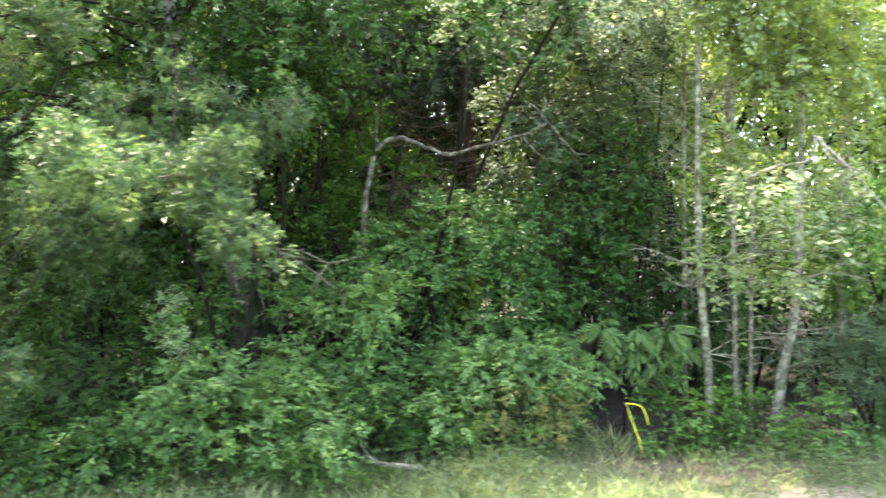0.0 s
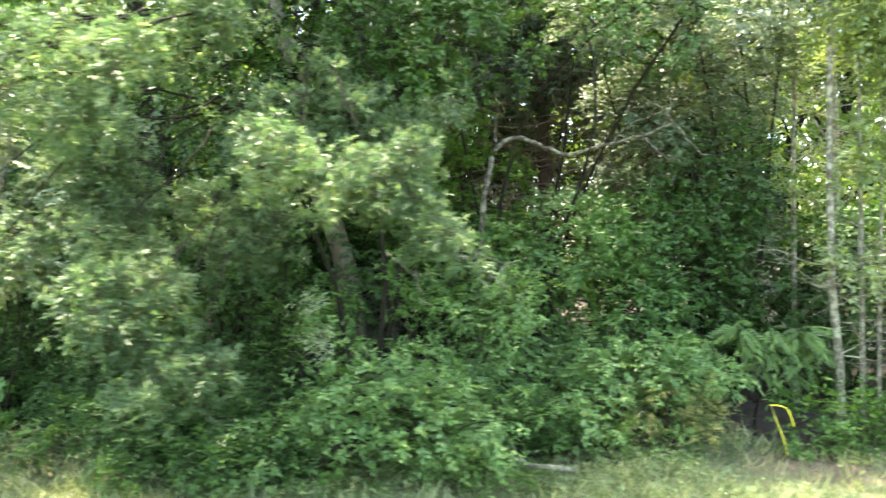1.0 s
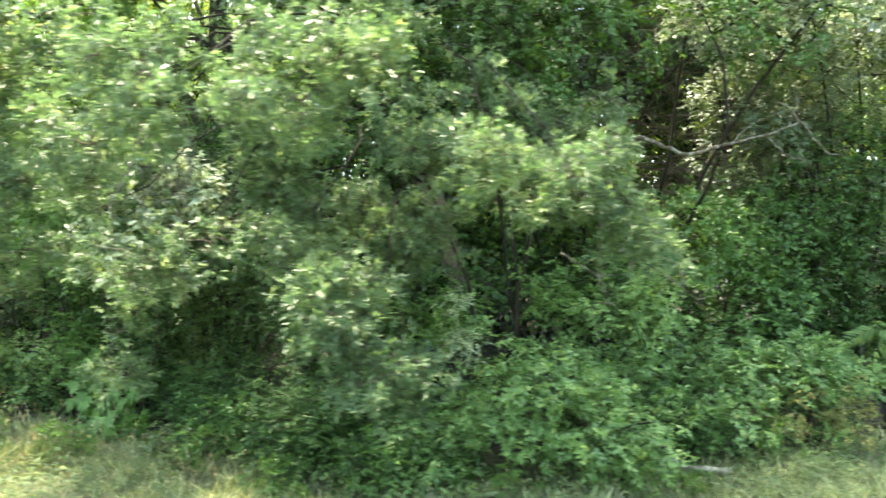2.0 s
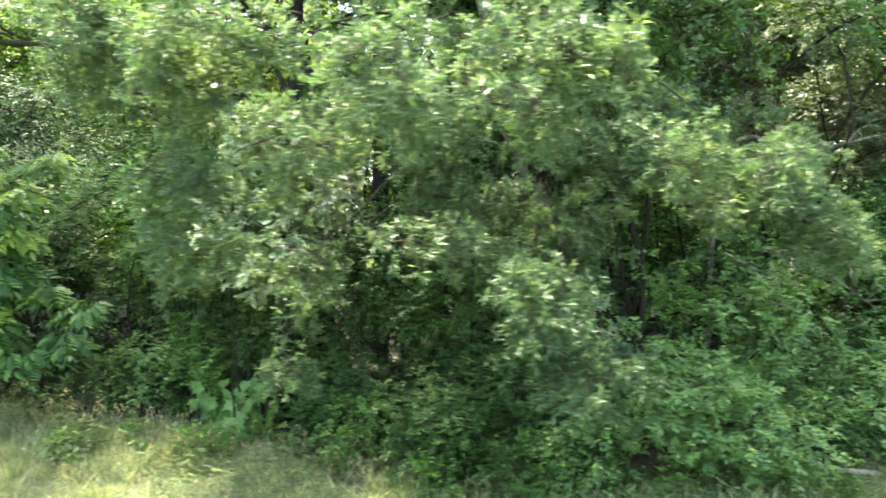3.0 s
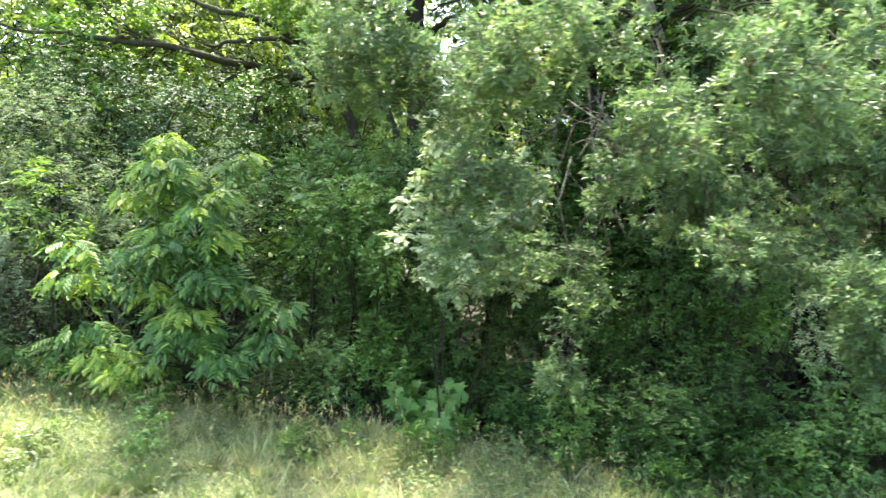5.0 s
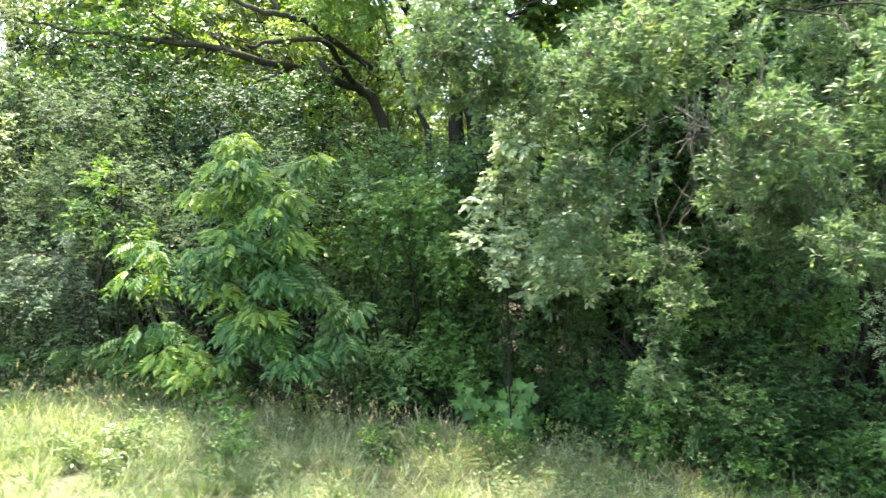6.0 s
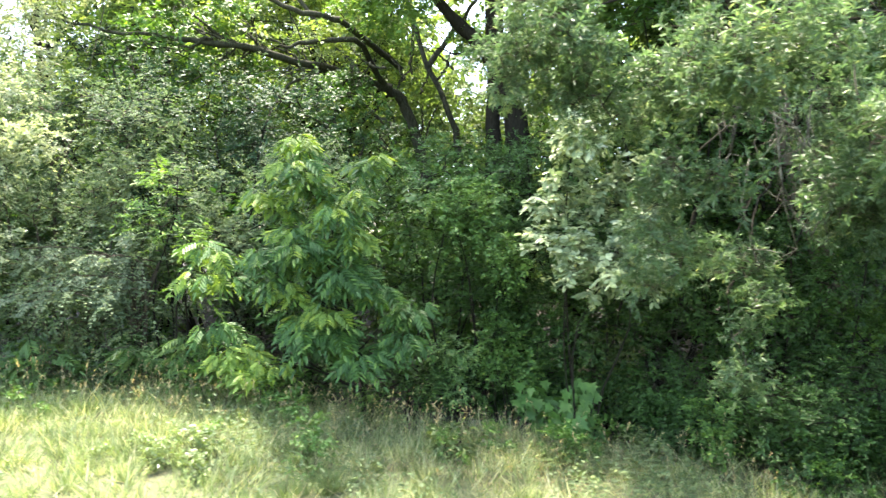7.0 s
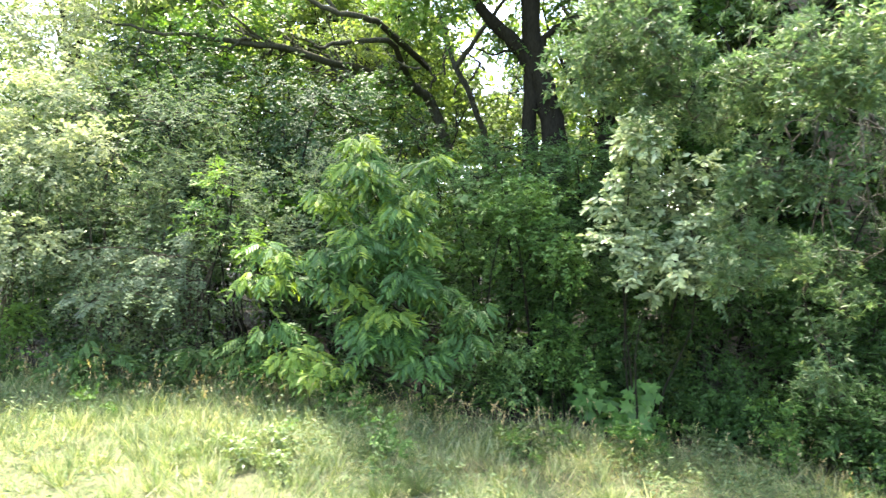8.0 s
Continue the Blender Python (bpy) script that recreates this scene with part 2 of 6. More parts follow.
OVAL = blade([(0.3, 0.23), (0.68, 0.20)])
SLIM = blade([(0.3, 0.12), (0.65, 0.10)], 0.1, 0.2)
KITE = (np.array([(0, 0, 0), (0.21, 0.45, 0.07), (0, 1, -0.1), (-0.21, 0.45, 0.07)], dtype=float), [(0, 1, 2), (0, 2, 3)])
LANCE = (np.array([(0, 0, 0), (0.15, 0.6, 0.05), (0, 1, -0.1), (-0.15, 0.6, 0.05)], dtype=float), [(0, 1, 2), (0, 2, 3)])
DIAMOND = (np.array([(0, 0, 0), (0.26, 0.5, 0.05), (0, 1, -0.08), (-0.26, 0.5, 0.05)], dtype=float), [(0, 1, 2, 3)])
SPEAR = (np.array([(-0.02, 0, 0), (0.02, 0, 0), (0, 1, 0.12)], dtype=float), [(0, 1, 2)])
GRASS = (np.array([(-0.5, 0, 0), (0.5, 0, 0), (0.4, 0.5, 0.06), (-0.4, 0.5, 0.06), (0.0, 1, 0.32)], dtype=float) * (0.03, 1, 1), [(0, 1, 2, 3), (3, 2, 4)])


def joined(pieces):
    """One (verts, faces by corner count) from many (verts, list of faces)."""
    verts, groups, start = [], {}, 0
    for v, fs in pieces:
        for f in fs:
            groups.setdefault(len(f), []).append([i + start for i in f])
        verts.append(v)
        start += len(v)
    return np.concatenate(verts), [np.array(g) for g in groups.values()]


def leaves_mesh(name, shape, pos, along, up, size, material, wide=1.0):
    """Many leaves in one mesh: each at pos, pointing along, its face towards up."""
    tv, tf = shape
    y = unit(along)
    x = unit(np.cross(y, up))
    z = np.cross(x, y)
    s = np.asarray(size)[:, None, None]
    w = np.broadcast_to(np.asarray(wide, dtype=float), (len(pos),))[:, None, None]
    v = pos[:, None, :] + s * (tv[None, :, 0:1] * w * x[:, None] + tv[None, :, 1:2] * y[:, None] + tv[None, :, 2:3] * z[:, None])
    k = len(tv)
    off = (np.arange(len(pos)) * k)[:, None, None]
    groups = {}
    for f in tf:
        groups.setdefault(len(f), []).append(f)
    faces = [(np.array(g)[None] + off).reshape(-1, n) for n, g in groups.items()]
    return mesh_of(name, v.reshape(-1, 3), faces, material)


def tube(points, radii, sides=6, wobble=0.0, rng=None):
    p = np.asarray(points, dtype=float)
    r = np.asarray(radii, dtype=float)
    d = unit(np.gradient(p, axis=0))
    ref = np.where(np.abs(d[:, 2:3]) > 0.9, np.array([[1.0, 0, 0]]), UP[None])
    a = unit(np.cross(d, ref))
    b = np.cross(d, a)
    ang = np.linspace(0, 2 * np.pi, sides, endpoint=False)
    ring = (a[:, None] * np.cos(ang)[None, :, None] + b[:, None] * np.sin(ang)[None, :, None]) * r[:, None, None]
    if wobble and rng is not None:
        ring *= 1 + rng.normal(0, wobble, (len(p), sides, 1))
    v = (p[:, None] + ring).reshape(-1, 3)
    f = []
    for i in range(len(p) - 1):
        for j in range(sides):
            k = (j + 1) % sides
            f.append((i * sides + j, i * sides + k, (i + 1) * sides + k, (i + 1) * sides + j))
    f.append(tuple(range((len(p) - 1) * sides, len(p) * sides)))
    return v, f


def wander(a, b, n, sway, rng, sag=0.0):
    """A bent line from a to b with n points."""
    a, b = np.asarray(a, dtype=float), np.asarray(b, dtype=float)
    u = np.linspace(0, 1, n)[:, None]
    p = a + (b - a) * u
    j = np.cumsum(rng.normal(0, 1, (n, 3)), axis=0)
    j -= j[0] + (j[-1] - j[0]) * u
    for _ in range(2):
        j[1:-1] = (j[:-2] + 2 * j[1:-1] + j[2:]) / 4
    p = p + j * sway * np.linalg.norm(b - a) / n
    p[:, 2] -= sag * 4 * (u * (1 - u))[:, 0] * -1
    return p


def prisms(a, b, r, name, material):
    """Many thin three-sided twigs from a to b in one mesh."""
    d = unit(b - a)
    x = unit(np.cross(d, np.where(np.abs(d[:, 2:3]) > 0.9, np.array([[1.0, 0, 0]]), UP[None])))
    y = np.cross(d, x)
    ring = []
    for k in range(3):
        o = (x * math.cos(k * 2.094) + y * math.sin(k * 2.094)) * np.asarray(r)[:, None]
        ring.append((a + o, b + o * 0.4))
    v = np.stack([ring[0][0], ring[1][0], ring[2][0], ring[0][1], ring[1][1], ring[2][1]], axis=1)
    off = (np.arange(len(a)) * 6)[:, None, None]
    q = (np.array([(0, 1, 4, 3), (1, 2, 5, 4), (2, 0, 3, 5)])[None] + off).reshape(-1, 4)
    return mesh_of(name, v.reshape(-1, 3), [q], material)


def foliage(lobes, clumps, twigs, leaves, leaf, twig, rng, droop=0.25, shell=0.55, flat=0.6, whorl=False, face=(0, -0.5, 0.85), lumps=0, bulk=(0.32, 0.52)):
    """Leaves on twigs, the twigs in clumps, the clumps through the outer part of each lobe (x, y, z, rx, ry, rz).
    Returns leaf places, ways, faces and sizes, the twigs' ends and the clumps' centres."""
    lobes = np.asarray(lobes, dtype=float)
    if lumps:
        # Each lobe swells into smaller lumps with gaps between them.
        many = np.repeat(lobes, lumps, axis=0)
        out = unit(rng.normal(0, 1, (len(many), 3)) + (0, -0.15, 0.2)) * rng.uniform(0.45, 1.2 - 0.7 * bulk[1], (len(many), 1))
        share = rng.uniform(*bulk, (len(many), 1))
        lobes = np.concatenate([many[:, :3] + out * many[:, 3:], many[:, 3:] * share * (1.05, 1.05, 0.9)], axis=1)
    weight = (lobes[:, 3] * lobes[:, 4] * lobes[:, 5]) ** 0.667
    pick = rng.choice(len(lobes), clumps, p=weight / weight.sum())
    way = unit(rng.normal(0, 1, (clumps, 3)) + (0, 0, 0.15))
    rad = (shell + (1 - shell) * rng.random((clumps, 1)) ** 0.6) * rng.normal(1, 0.1, (clumps, 1))
    centre = lobes[pick, :3] + way * rad * lobes[pick, 3:]
    n = clumps * twigs
    c = np.repeat(np.arange(clumps), twigs)
    # Each clump is a spray that lies in a plane of its own, with its leaves turned one way.
    plane = unit(np.asarray(face)[None] + way * 0.35 + rng.normal(0, 0.38, (clumps, 3)))
    fan = rng.normal(0, 0.62, (n, 3))
    fan -= (fan * plane[c]).sum(axis=1, keepdims=True) * plane[c] * (1 - 0.5 * flat)
    d = unit(way[c] * 0.55 + fan + (0, 0, 0.08))
    length = twig * rng.uniform(0.6, 1.3, n)
    base = centre[c] + rng.normal(0, 0.28, (n, 3)) * twig
    tipz = -droop * length * rng.uniform(0.2, 1.4, n)
    tip = base + d * length[:, None]
    tip[:, 2] += tipz
    m = n * leaves
    ti = np.repeat(np.arange(n), leaves)
    k = np.tile(np.arange(leaves), n)
    u = (0.25 + 0.75 * (k + 1) / leaves) if not whorl else 0.72 + 0.28 * np.sqrt((k + 1) / leaves)
    u = np.clip(u + rng.normal(0, 0.04, m), 0.05, 1.02)
    pos = base[ti] + d[ti] * (length[ti] * u)[:, None]
    pos[:, 2] += tipz[ti] * u * u
    side = unit(np.cross(d, UP[None] + rng.normal(0, 0.25, (n, 3))))[ti] * np.where(k % 2, 1, -1)[:, None]
    along = d[ti] * 0.65 + side * 0.8 + rng.normal(0, 0.3, (m, 3)) - UP * 0.22
    if whorl:
        along = d[ti] * 0.6 + rng.normal(0, 0.7, (m, 3)) - UP * 0.1
    up = plane[c][ti] + rng.normal(0, 0.3, (m, 3))
    size = leaf * rng.uniform(0.6, 1.25, m)
    return pos, along, up, size, base, tip, centre


def branched(hubs, ends, thick, thin, rng, sides=4, sway=0.35):
    """Fine branches that grow out to the ends, each from the nearest wood that is there already."""
    wood = np.array(hubs, dtype=float)
    order = np.argsort([np.min(np.linalg.norm(wood - c, axis=1)) for c in ends])
    pieces = []
    for c in ends[order]:
        h = wood[np.argmin(np.linalg.norm((wood - c) * (1, 1, 1.3), axis=1))]
        line = wander(h, c, 4 if sides > 3 else 3, sway, rng)
        pieces.append(tube(line, np.linspace(thick, thin, len(line)), sides))
        wood = np.concatenate([wood, line[1:]])
    return pieces


def plant(name, label, category, at, lobes, clumps, twigs, leaves, leaf, twig, material, seed, bark=None, shape=KITE, stems=3, stem=0.02, group="", **more):
    """A shrub: stems from the ground into each lobe, branches to the clumps, twigs and leaves. Lobes are given from its foot."""
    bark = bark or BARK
    rng = np.random.default_rng(seed)
    root = thing(name, label, category, at, group)
    more.setdefault("lumps", 0 if shape is DIAMOND else 5)
    pos, along, up, size, a, b, centre = foliage(lobes, clumps, twigs, leaves, leaf, twig, rng, **more)
    hubs = []
    for i, (x, y, z, rx, ry, rz) in enumerate(lobes):
        for j in range(max(1, stems // len(lobes) + (i < stems % len(lobes)))):
            foot = np.array((rng.normal(0, 0.07), rng.normal(0, 0.07), -0.12))
            top = np.array((x + rng.normal(0, 0.3) * rx, y + rng.normal(0, 0.3) * ry, z + 0.35 * rz))
            line = wander(foot, top, 8, 0.5, rng)
            part("stem", mesh_of("stem", *joined([tube(line, np.linspace(stem, stem * 0.35, 8), 6)]), bark, True), root)
            hubs.extend(line[3:])
    pieces = branched(hubs, centre, stem * 0.35, stem * 0.12, rng, 3 if shape is DIAMOND else 4)
    part("fine_branching", mesh_of("fine_branching", *joined(pieces), bark, True), root, kind="stuff")
    if shape is not DIAMOND:
        part("twig_mass", prisms(a[::2], b[::2], np.full((len(a) + 1) // 2, max(0.0012, leaf * 0.022)), "twig_mass", bark), root, kind="stuff")
    part("crown", leaves_mesh("crown", shape, pos, along, up, size, material), root)
    return root


# ---- ground ----
PROFILE_X = (-40, -13, -10.5, -7, -5, -1, 1.6, 6, 40)
PROFILE_Z = (0.62, 0.6, 0.5, 0.24, 0.0, -0.05, 0.06, 0.1, 0.12)
EDGE_X = (-40, -11, -8, -6, -5, -4, -2.5, -1, 0, 1, 2.5, 5, 40)
EDGE_Y = (6.4, 6.1, 5.7, 5.45, 5.35, 5.1, 4.4, 4.75, 5.05, 5.35, 5.5, 5.3, 5.4)


def soft_steps(x, xs, ys):
    return sum(np.interp(np.asarray(x, dtype=float) + o, xs, ys) for o in (-0.9, -0.5, 0, 0.5, 0.9)) / 5


def ground_z(x, y):
    x, y = np.asarray(x, dtype=float), np.asarray(y, dtype=float)
    bumps = 0.025 * np.sin(x * 2.1 + y * 1.3) + 0.02 * np.sin(x * 3.7 - y * 2.9 + 1) + 0.012 * np.sin(x * 8.3 + 2) * np.sin(y * 7.1)
    fade = np.exp(-((x + 4) / 60) ** 2 - ((y - 5) / 60) ** 2)
    return (soft_steps(x, PROFILE_X, PROFILE_Z) + bumps) * fade


def edge_y(x):
    return soft_steps(x, EDGE_X, EDGE_Y)


def graded(lo, hi, a, b, step):
    """Grid lines close together from a to b and ever farther apart outside."""
    mid = np.arange(a, b + step, step)
    out, s, v = [], step, b
    while v < hi:
        s *= 1.35
        v += s
        out.append(v)
    back, s, v = [], step, a
    while v > lo:
        s *= 1.35
        v -= s
        back.append(v)
    return np.concatenate([back[::-1], mid, out])


gx, gy = graded(-1500, 1500, -15, 8, 0.18), graded(-1500, 1500, 1, 9, 0.18)
mx, my = np.meshgrid(gx, gy)
gv = np.stack([mx, my, ground_z(mx, my)], axis=-1).reshape(-1, 3)
i, j = np.meshgrid(np.arange(len(gx) - 1), np.arange(len(gy) - 1))
q = (j * len(gx) + i).ravel()
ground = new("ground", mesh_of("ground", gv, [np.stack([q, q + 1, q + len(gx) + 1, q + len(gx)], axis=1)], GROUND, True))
tagged(ground, "uneven earth with dry grass, bare soil and leaf litter", "ground", kind="structure")


def on_ground(x, y):
    return (x, y, float(ground_z(x, y)))


def grass():
    rng = np.random.default_rng(11)
    n = 150000
    x = rng.uniform(-13.5, 6, n)
    y = edge_y(x) + 0.4 - rng.gamma(1.7, 1.05, n)
    thick = 0.5 + 0.5 * np.sin(x * 1.7 + 2 * np.sin(y * 1.1)) * np.sin(y * 2.3 + x)
    bare = np.exp(-((x - 2.75) / 0.55) ** 2 - ((y - 4.25) / 0.35) ** 2) + np.exp(-((x - 1.1) / 0.45) ** 2 - ((y - 5.4) / 0.4) ** 2)
    bare = np.maximum(bare, 0.62 * np.clip((x - 0.2) / 0.8, 0, 1) * np.clip((y - 4.3) / 0.3, 0, 1))
    keep = (y > 0.5) & (y < edge_y(x) + 0.25 + rng.normal(0, 0.12, n)) & (rng.random(n) < 0.5 + 0.6 * thick) & (rng.random(n) > bare * 1.1)
    x, y, thick = x[keep], y[keep], thick[keep]
    n = len(x)
    # Most blades stand in tufts and lean away from the tuft's heart.
    tuft = rng.integers(0, 5200, n)
    heart = rng.permutation(n)[:5200]
    big = np.clip(rng.lognormal(-0.1, 0.5, 5200), 0.4, 2.2)
    own = rng.random(n) < 0.3
    away = rng.normal(0, 1, (n, 2))
    tx = np.where(own, x, x[heart][tuft] + away[:, 0] * 0.036 * big[tuft])
    ty = np.where(own, y, y[heart][tuft] + away[:, 1] * 0.036 * big[tuft])
    thick = thick[np.where(own, np.arange(n), heart[tuft])]
    x, y = tx, ty
    pos = np.stack([x, y, ground_z(x, y) - 0.01], axis=1)
    lean = rng.normal(0, 0.45, (n, 3)) * (1, 1, 0) + UP
    lean[:, :2] += away * np.where(own, 0.3, 0.42)[:, None]
    lush = np.where(own, 0.75, big[tuft])
    near_wood = np.clip(1 - (edge_y(x) - y) / 1.4, 0, 1)
    left = np.clip((-4.5 - x) / 3, 0, 1)
    size = lush * np.clip(rng.gamma(4, 1 / 4, n), 0.4, 1.7) * (0.036 + 0.026 * thick + left * (0.014 + 0.02 * thick) + near_wood * (0.018 + 0.012 * left))
    size = np.minimum(size * 1.55, 0.11 + 0.09 * rng.random(n))
    up = rng.normal(0, 1, (n, 3)) * (1, 1, 0.2)
    me = leaves_mesh("grass", SPEAR, pos, lean, up, size, GRASS_BLADE, 1.1 + 1.1 * rng.random(n))
    tagged(new("grass", me), "sunlit yellow-green grass along the wood's edge", "grass", kind="stuff")
    tall = rng.random(n) < 0.16
    me = leaves_mesh("long_grass", GRASS, pos[tall], lean[tall] * (0.8, 0.8, 1), up[tall], size[tall] * 1.5, GRASS_BLADE, 0.9)
    tagged(new("long_grass", me), "longer arching blades among the short grass", "grass", kind="stuff")
    dry = 9000
    x = rng.uniform(-13, 5, dry)
    y = rng.uniform(2, 6, dry)
    keep = (y < edge_y(x) + 0.1) & (rng.random(dry) > np.exp(-((x - 2.9) / 1.0) ** 2 - ((y - 4.3) / 0.5) ** 2))
    x, y = x[keep], y[keep]
    pos = np.stack([x, y, ground_z(x, y)], axis=1)
    n = len(x)
    me = leaves_mesh("dry_grass", GRASS, pos, rng.normal(0, 0.8, (n, 3)) * (1, 1, 0) + UP * rng.uniform(0.2, 1, (n, 1)), rng.normal(0, 1, (n, 3)), rng.uniform(0.05, 0.16, n), STRAW, 0.8)
    tagged(new("dry_grass", me), "dry straw-coloured blades among the grass", "grass", kind="stuff")

    # Two worn patches of flattened dry grass.
    n = 1500
    spot = rng.integers(0, 2, n)
    x = np.array((-6.65, -5.7))[spot] + rng.normal(0, 0.42, n)
    y = np.array((4.5, 4.75))[spot] + rng.normal(0, 0.17, n)
    pos = np.stack([x, y, ground_z(x, y) + rng.uniform(0.01, 0.06, n)], axis=1)
    me = leaves_mesh("flattened_grass", GRASS, pos, rng.normal(0, 1, (n, 3)) * (1, 1, 0.25), UP + rng.normal(0, 0.3, (n, 3)), rng.uniform(0.06, 0.14, n), STALK, 0.8)
    tagged(new("flattened_grass", me), "flattened tan dry grass in two worn patches", "grass", kind="stuff")

    # Low broad-leaved herbs in the turf, in patches.
    n = 6500
    x = rng.uniform(-13, 5.5, n)
    y = edge_y(x) + 0.2 - rng.gamma(1.6, 0.6, n)
    keep = (y > 2) & (np.sin(x * 2.3 + 1.3 * np.sin(y * 3)) + rng.normal(0, 0.6, n) > 0.1)
    base = np.stack([x, y, ground_z(x, y)], axis=1)[keep]
    i_ = np.repeat(np.arange(len(base)), 14)
    m = len(i_)
    pos = base[i_] + rng.normal(0, 1, (m, 3)) * (0.045, 0.045, 0)
    pos[:, 2] += rng.gamma(2, 0.034, m)
    me = leaves_mesh("turf_herbs", KITE, pos, rng.normal(0, 1, (m, 3)) * (1, 1, 0.4), UP + (0, -0.3, 0) + rng.normal(0, 0.4, (m, 3)), rng.uniform(0.02, 0.055, m), WEED_LEAF, 0.8)
    tagged(new("turf_herbs", me), "low broad-leaved herbs growing through the grass", "herbs", kind="stuff")


grass()

# ---- the wood's edge ----


def oak():
    """A spreading young oak whose drooping boughs reach out over the grass."""
    rng = np.random.default_rng(5)
    at = on_ground(-2.23, 6.83)
    root = thing("oak_tree", "young oak with drooping grey-green boughs over the shrubs", "tree", at)
    o = np.array(at)
    way = np.array([(0.12, 0, -0.2), (0.04, 0, 0.86), (-0.1, 0, 1.74), (-0.5, 0.05, 3.2), (-1.0, 0.1, 5.0), (-1.1, 0.1, 7.2)])
    line = np.stack([np.interp(np.linspace(-0.2, 7.2, 14), way[:, 2], way[:, c]) for c in range(3)], axis=1) + rng.normal(0, 0.02, (14, 3))
    part("trunk", mesh_of("trunk", *joined([tube(line, np.linspace(0.155, 0.05, 14), 12, 0.06, rng)]), GREY_BARK, True), root)
    lobes = [
        (-1.71, 3.7, 2.25, 0.56, 0.5, 0.52), (-1.35, 3.9, 1.95, 0.35, 0.4, 0.3), (-2.08, 3.7, 2.35, 0.42, 0.4, 0.46), (-2.98, 3.5, 1.36, 0.42, 0.4, 0.36), (-2.7, 3.5, 1.1, 0.26, 0.3, 0.25), (-2.86, 3.45, 1.22, 0.3, 0.28, 0.3),
        (-3.3, 4.0, 1.8, 0.34, 0.3, 0.22), (-4.72, 3.3, 2.85, 0.5, 0.5, 0.4), (-4.28, 3.2, 2.35, 0.36, 0.36, 0.34), (-3.78, 3.05, 2.65, 0.42, 0.4, 0.4),
        (-3.3, 3.0, 2.65, 0.4, 0.4, 0.36), (-2.95, 3.0, 2.72, 0.3, 0.35, 0.25), (-5.85, 4.05, 3.05, 0.6, 0.45, 0.5), (-5.5, 4.05, 2.75, 0.42, 0.35, 0.42), (-5.82, 4.0, 3.25, 0.3, 0.3, 0.3), (-5.15, 3.5, 2.75, 0.42, 0.5, 0.42), (-5.0, 3.7, 2.15, 0.36, 0.35, 0.36),
        (-5.0, 3.9, 1.7, 0.4, 0.4, 0.26), (-4.5, 4.3, 1.55, 0.28, 0.28, 0.26), (-4.6, 4.05, 1.22, 0.17, 0.16, 0.36), (-3.55, 4.5, 2.3, 0.48, 0.5, 0.45), (-3.85, 3.55, 1.85, 0.22, 0.22, 0.16), (-2.3, 4.9, 2.5, 0.6, 0.5, 0.5), (-2.75, 4.6, 2.0, 0.5, 0.4, 0.55), (-2.35, 4.7, 2.0, 0.4, 0.35, 0.42), (-1.65, 4.8, 2.9, 0.5, 0.4, 0.4), (-3.3, 4.35, 3.35, 0.6, 0.4, 0.3), (-3.0, 4.4, 3.4, 0.4, 0.3, 0.25), (-3.78, 4.35, 2.65, 0.42, 0.35, 0.36), (-3.55, 4.4, 2.1, 0.34, 0.3, 0.28),
        # Lobes above the view, added to shade the boughs and shrubs below.
        (-4.15, 5.0, 4.15, 0.9, 0.7, 0.4), (-2.9, 5.0, 4.15, 1.1, 0.8, 0.4), (-3.3, 4.5, 4.2, 0.6, 0.4, 0.3), (-1.9, 4.25, 4.4, 0.9, 0.7, 0.35), (-2.0, 5.3, 4.7, 1.0, 0.8, 0.45),
        (-2.2, 6.5, 6.2, 1.4, 1.1, 0.7), (-3.6, 6.4, 7.0, 1.2, 1.0, 0.6), (-1.2, 6.3, 7.2, 1.2, 1.0, 0.6), (-2.3, 5.0, 2.9, 0.6, 0.6, 0.5),
        # An unseen leaf roof farther back, added to darken the hollows.
        (-3.6, 7.0, 5.8, 1.3, 0.9, 0.5), (-2.8, 7.4, 6.2, 1.5, 0.9, 0.5),
    ]
    lobes = [(x - o[0], y - o[1], z - o[2], a, b, c) for x, y, z, a, b, c in lobes]
    low = [(x, y, z, a * 0.95, b * 0.95, c * 0.95) for x, y, z, a, b, c in lobes[:30]]
    sets = [foliage(low, 1090, 9, 11, 0.050, 0.115, rng, droop=0.5, shell=0.15, whorl=True, lumps=5, bulk=(0.26, 0.40)), foliage(lobes[30:39], 330, 9, 10, 0.075, 0.18, rng, droop=0.5, shell=0.3, whorl=True), foliage(lobes[39:], 70, 8, 8, 0.15, 0.3, rng, droop=0.4, shell=0.2)]
    pos, along, up, size, a, b, centre = [np.concatenate(p) for p in zip(*sets)]
    hubs = []
    for x, y, z, rx, ry, rz in lobes:
        h = line[np.clip(int(3 + (z + 0.6) * 1.4), 3, 12)]
        mid = np.array((x * 0.55 + h[0] * 0.45, y * 0.5 + h[1] * 0.5, max(z, h[2]) + 0.45))
        end = np.array((x, y, z))
        u = np.linspace(0, 1, 12)[:, None]
        bough = h * (1 - u) ** 2 + mid * 2 * u * (1 - u) + end * u ** 2 + rng.normal(0, 0.04, (12, 3))
        part("bough", mesh_of("bough", *joined([tube(bough, np.linspace(0.017, 0.004, 12), 7)]), BARK, True), root)
        hubs.extend(bough[5:])
    pieces = branched(hubs, centre, 0.005, 0.002, rng, 4, 0.5)
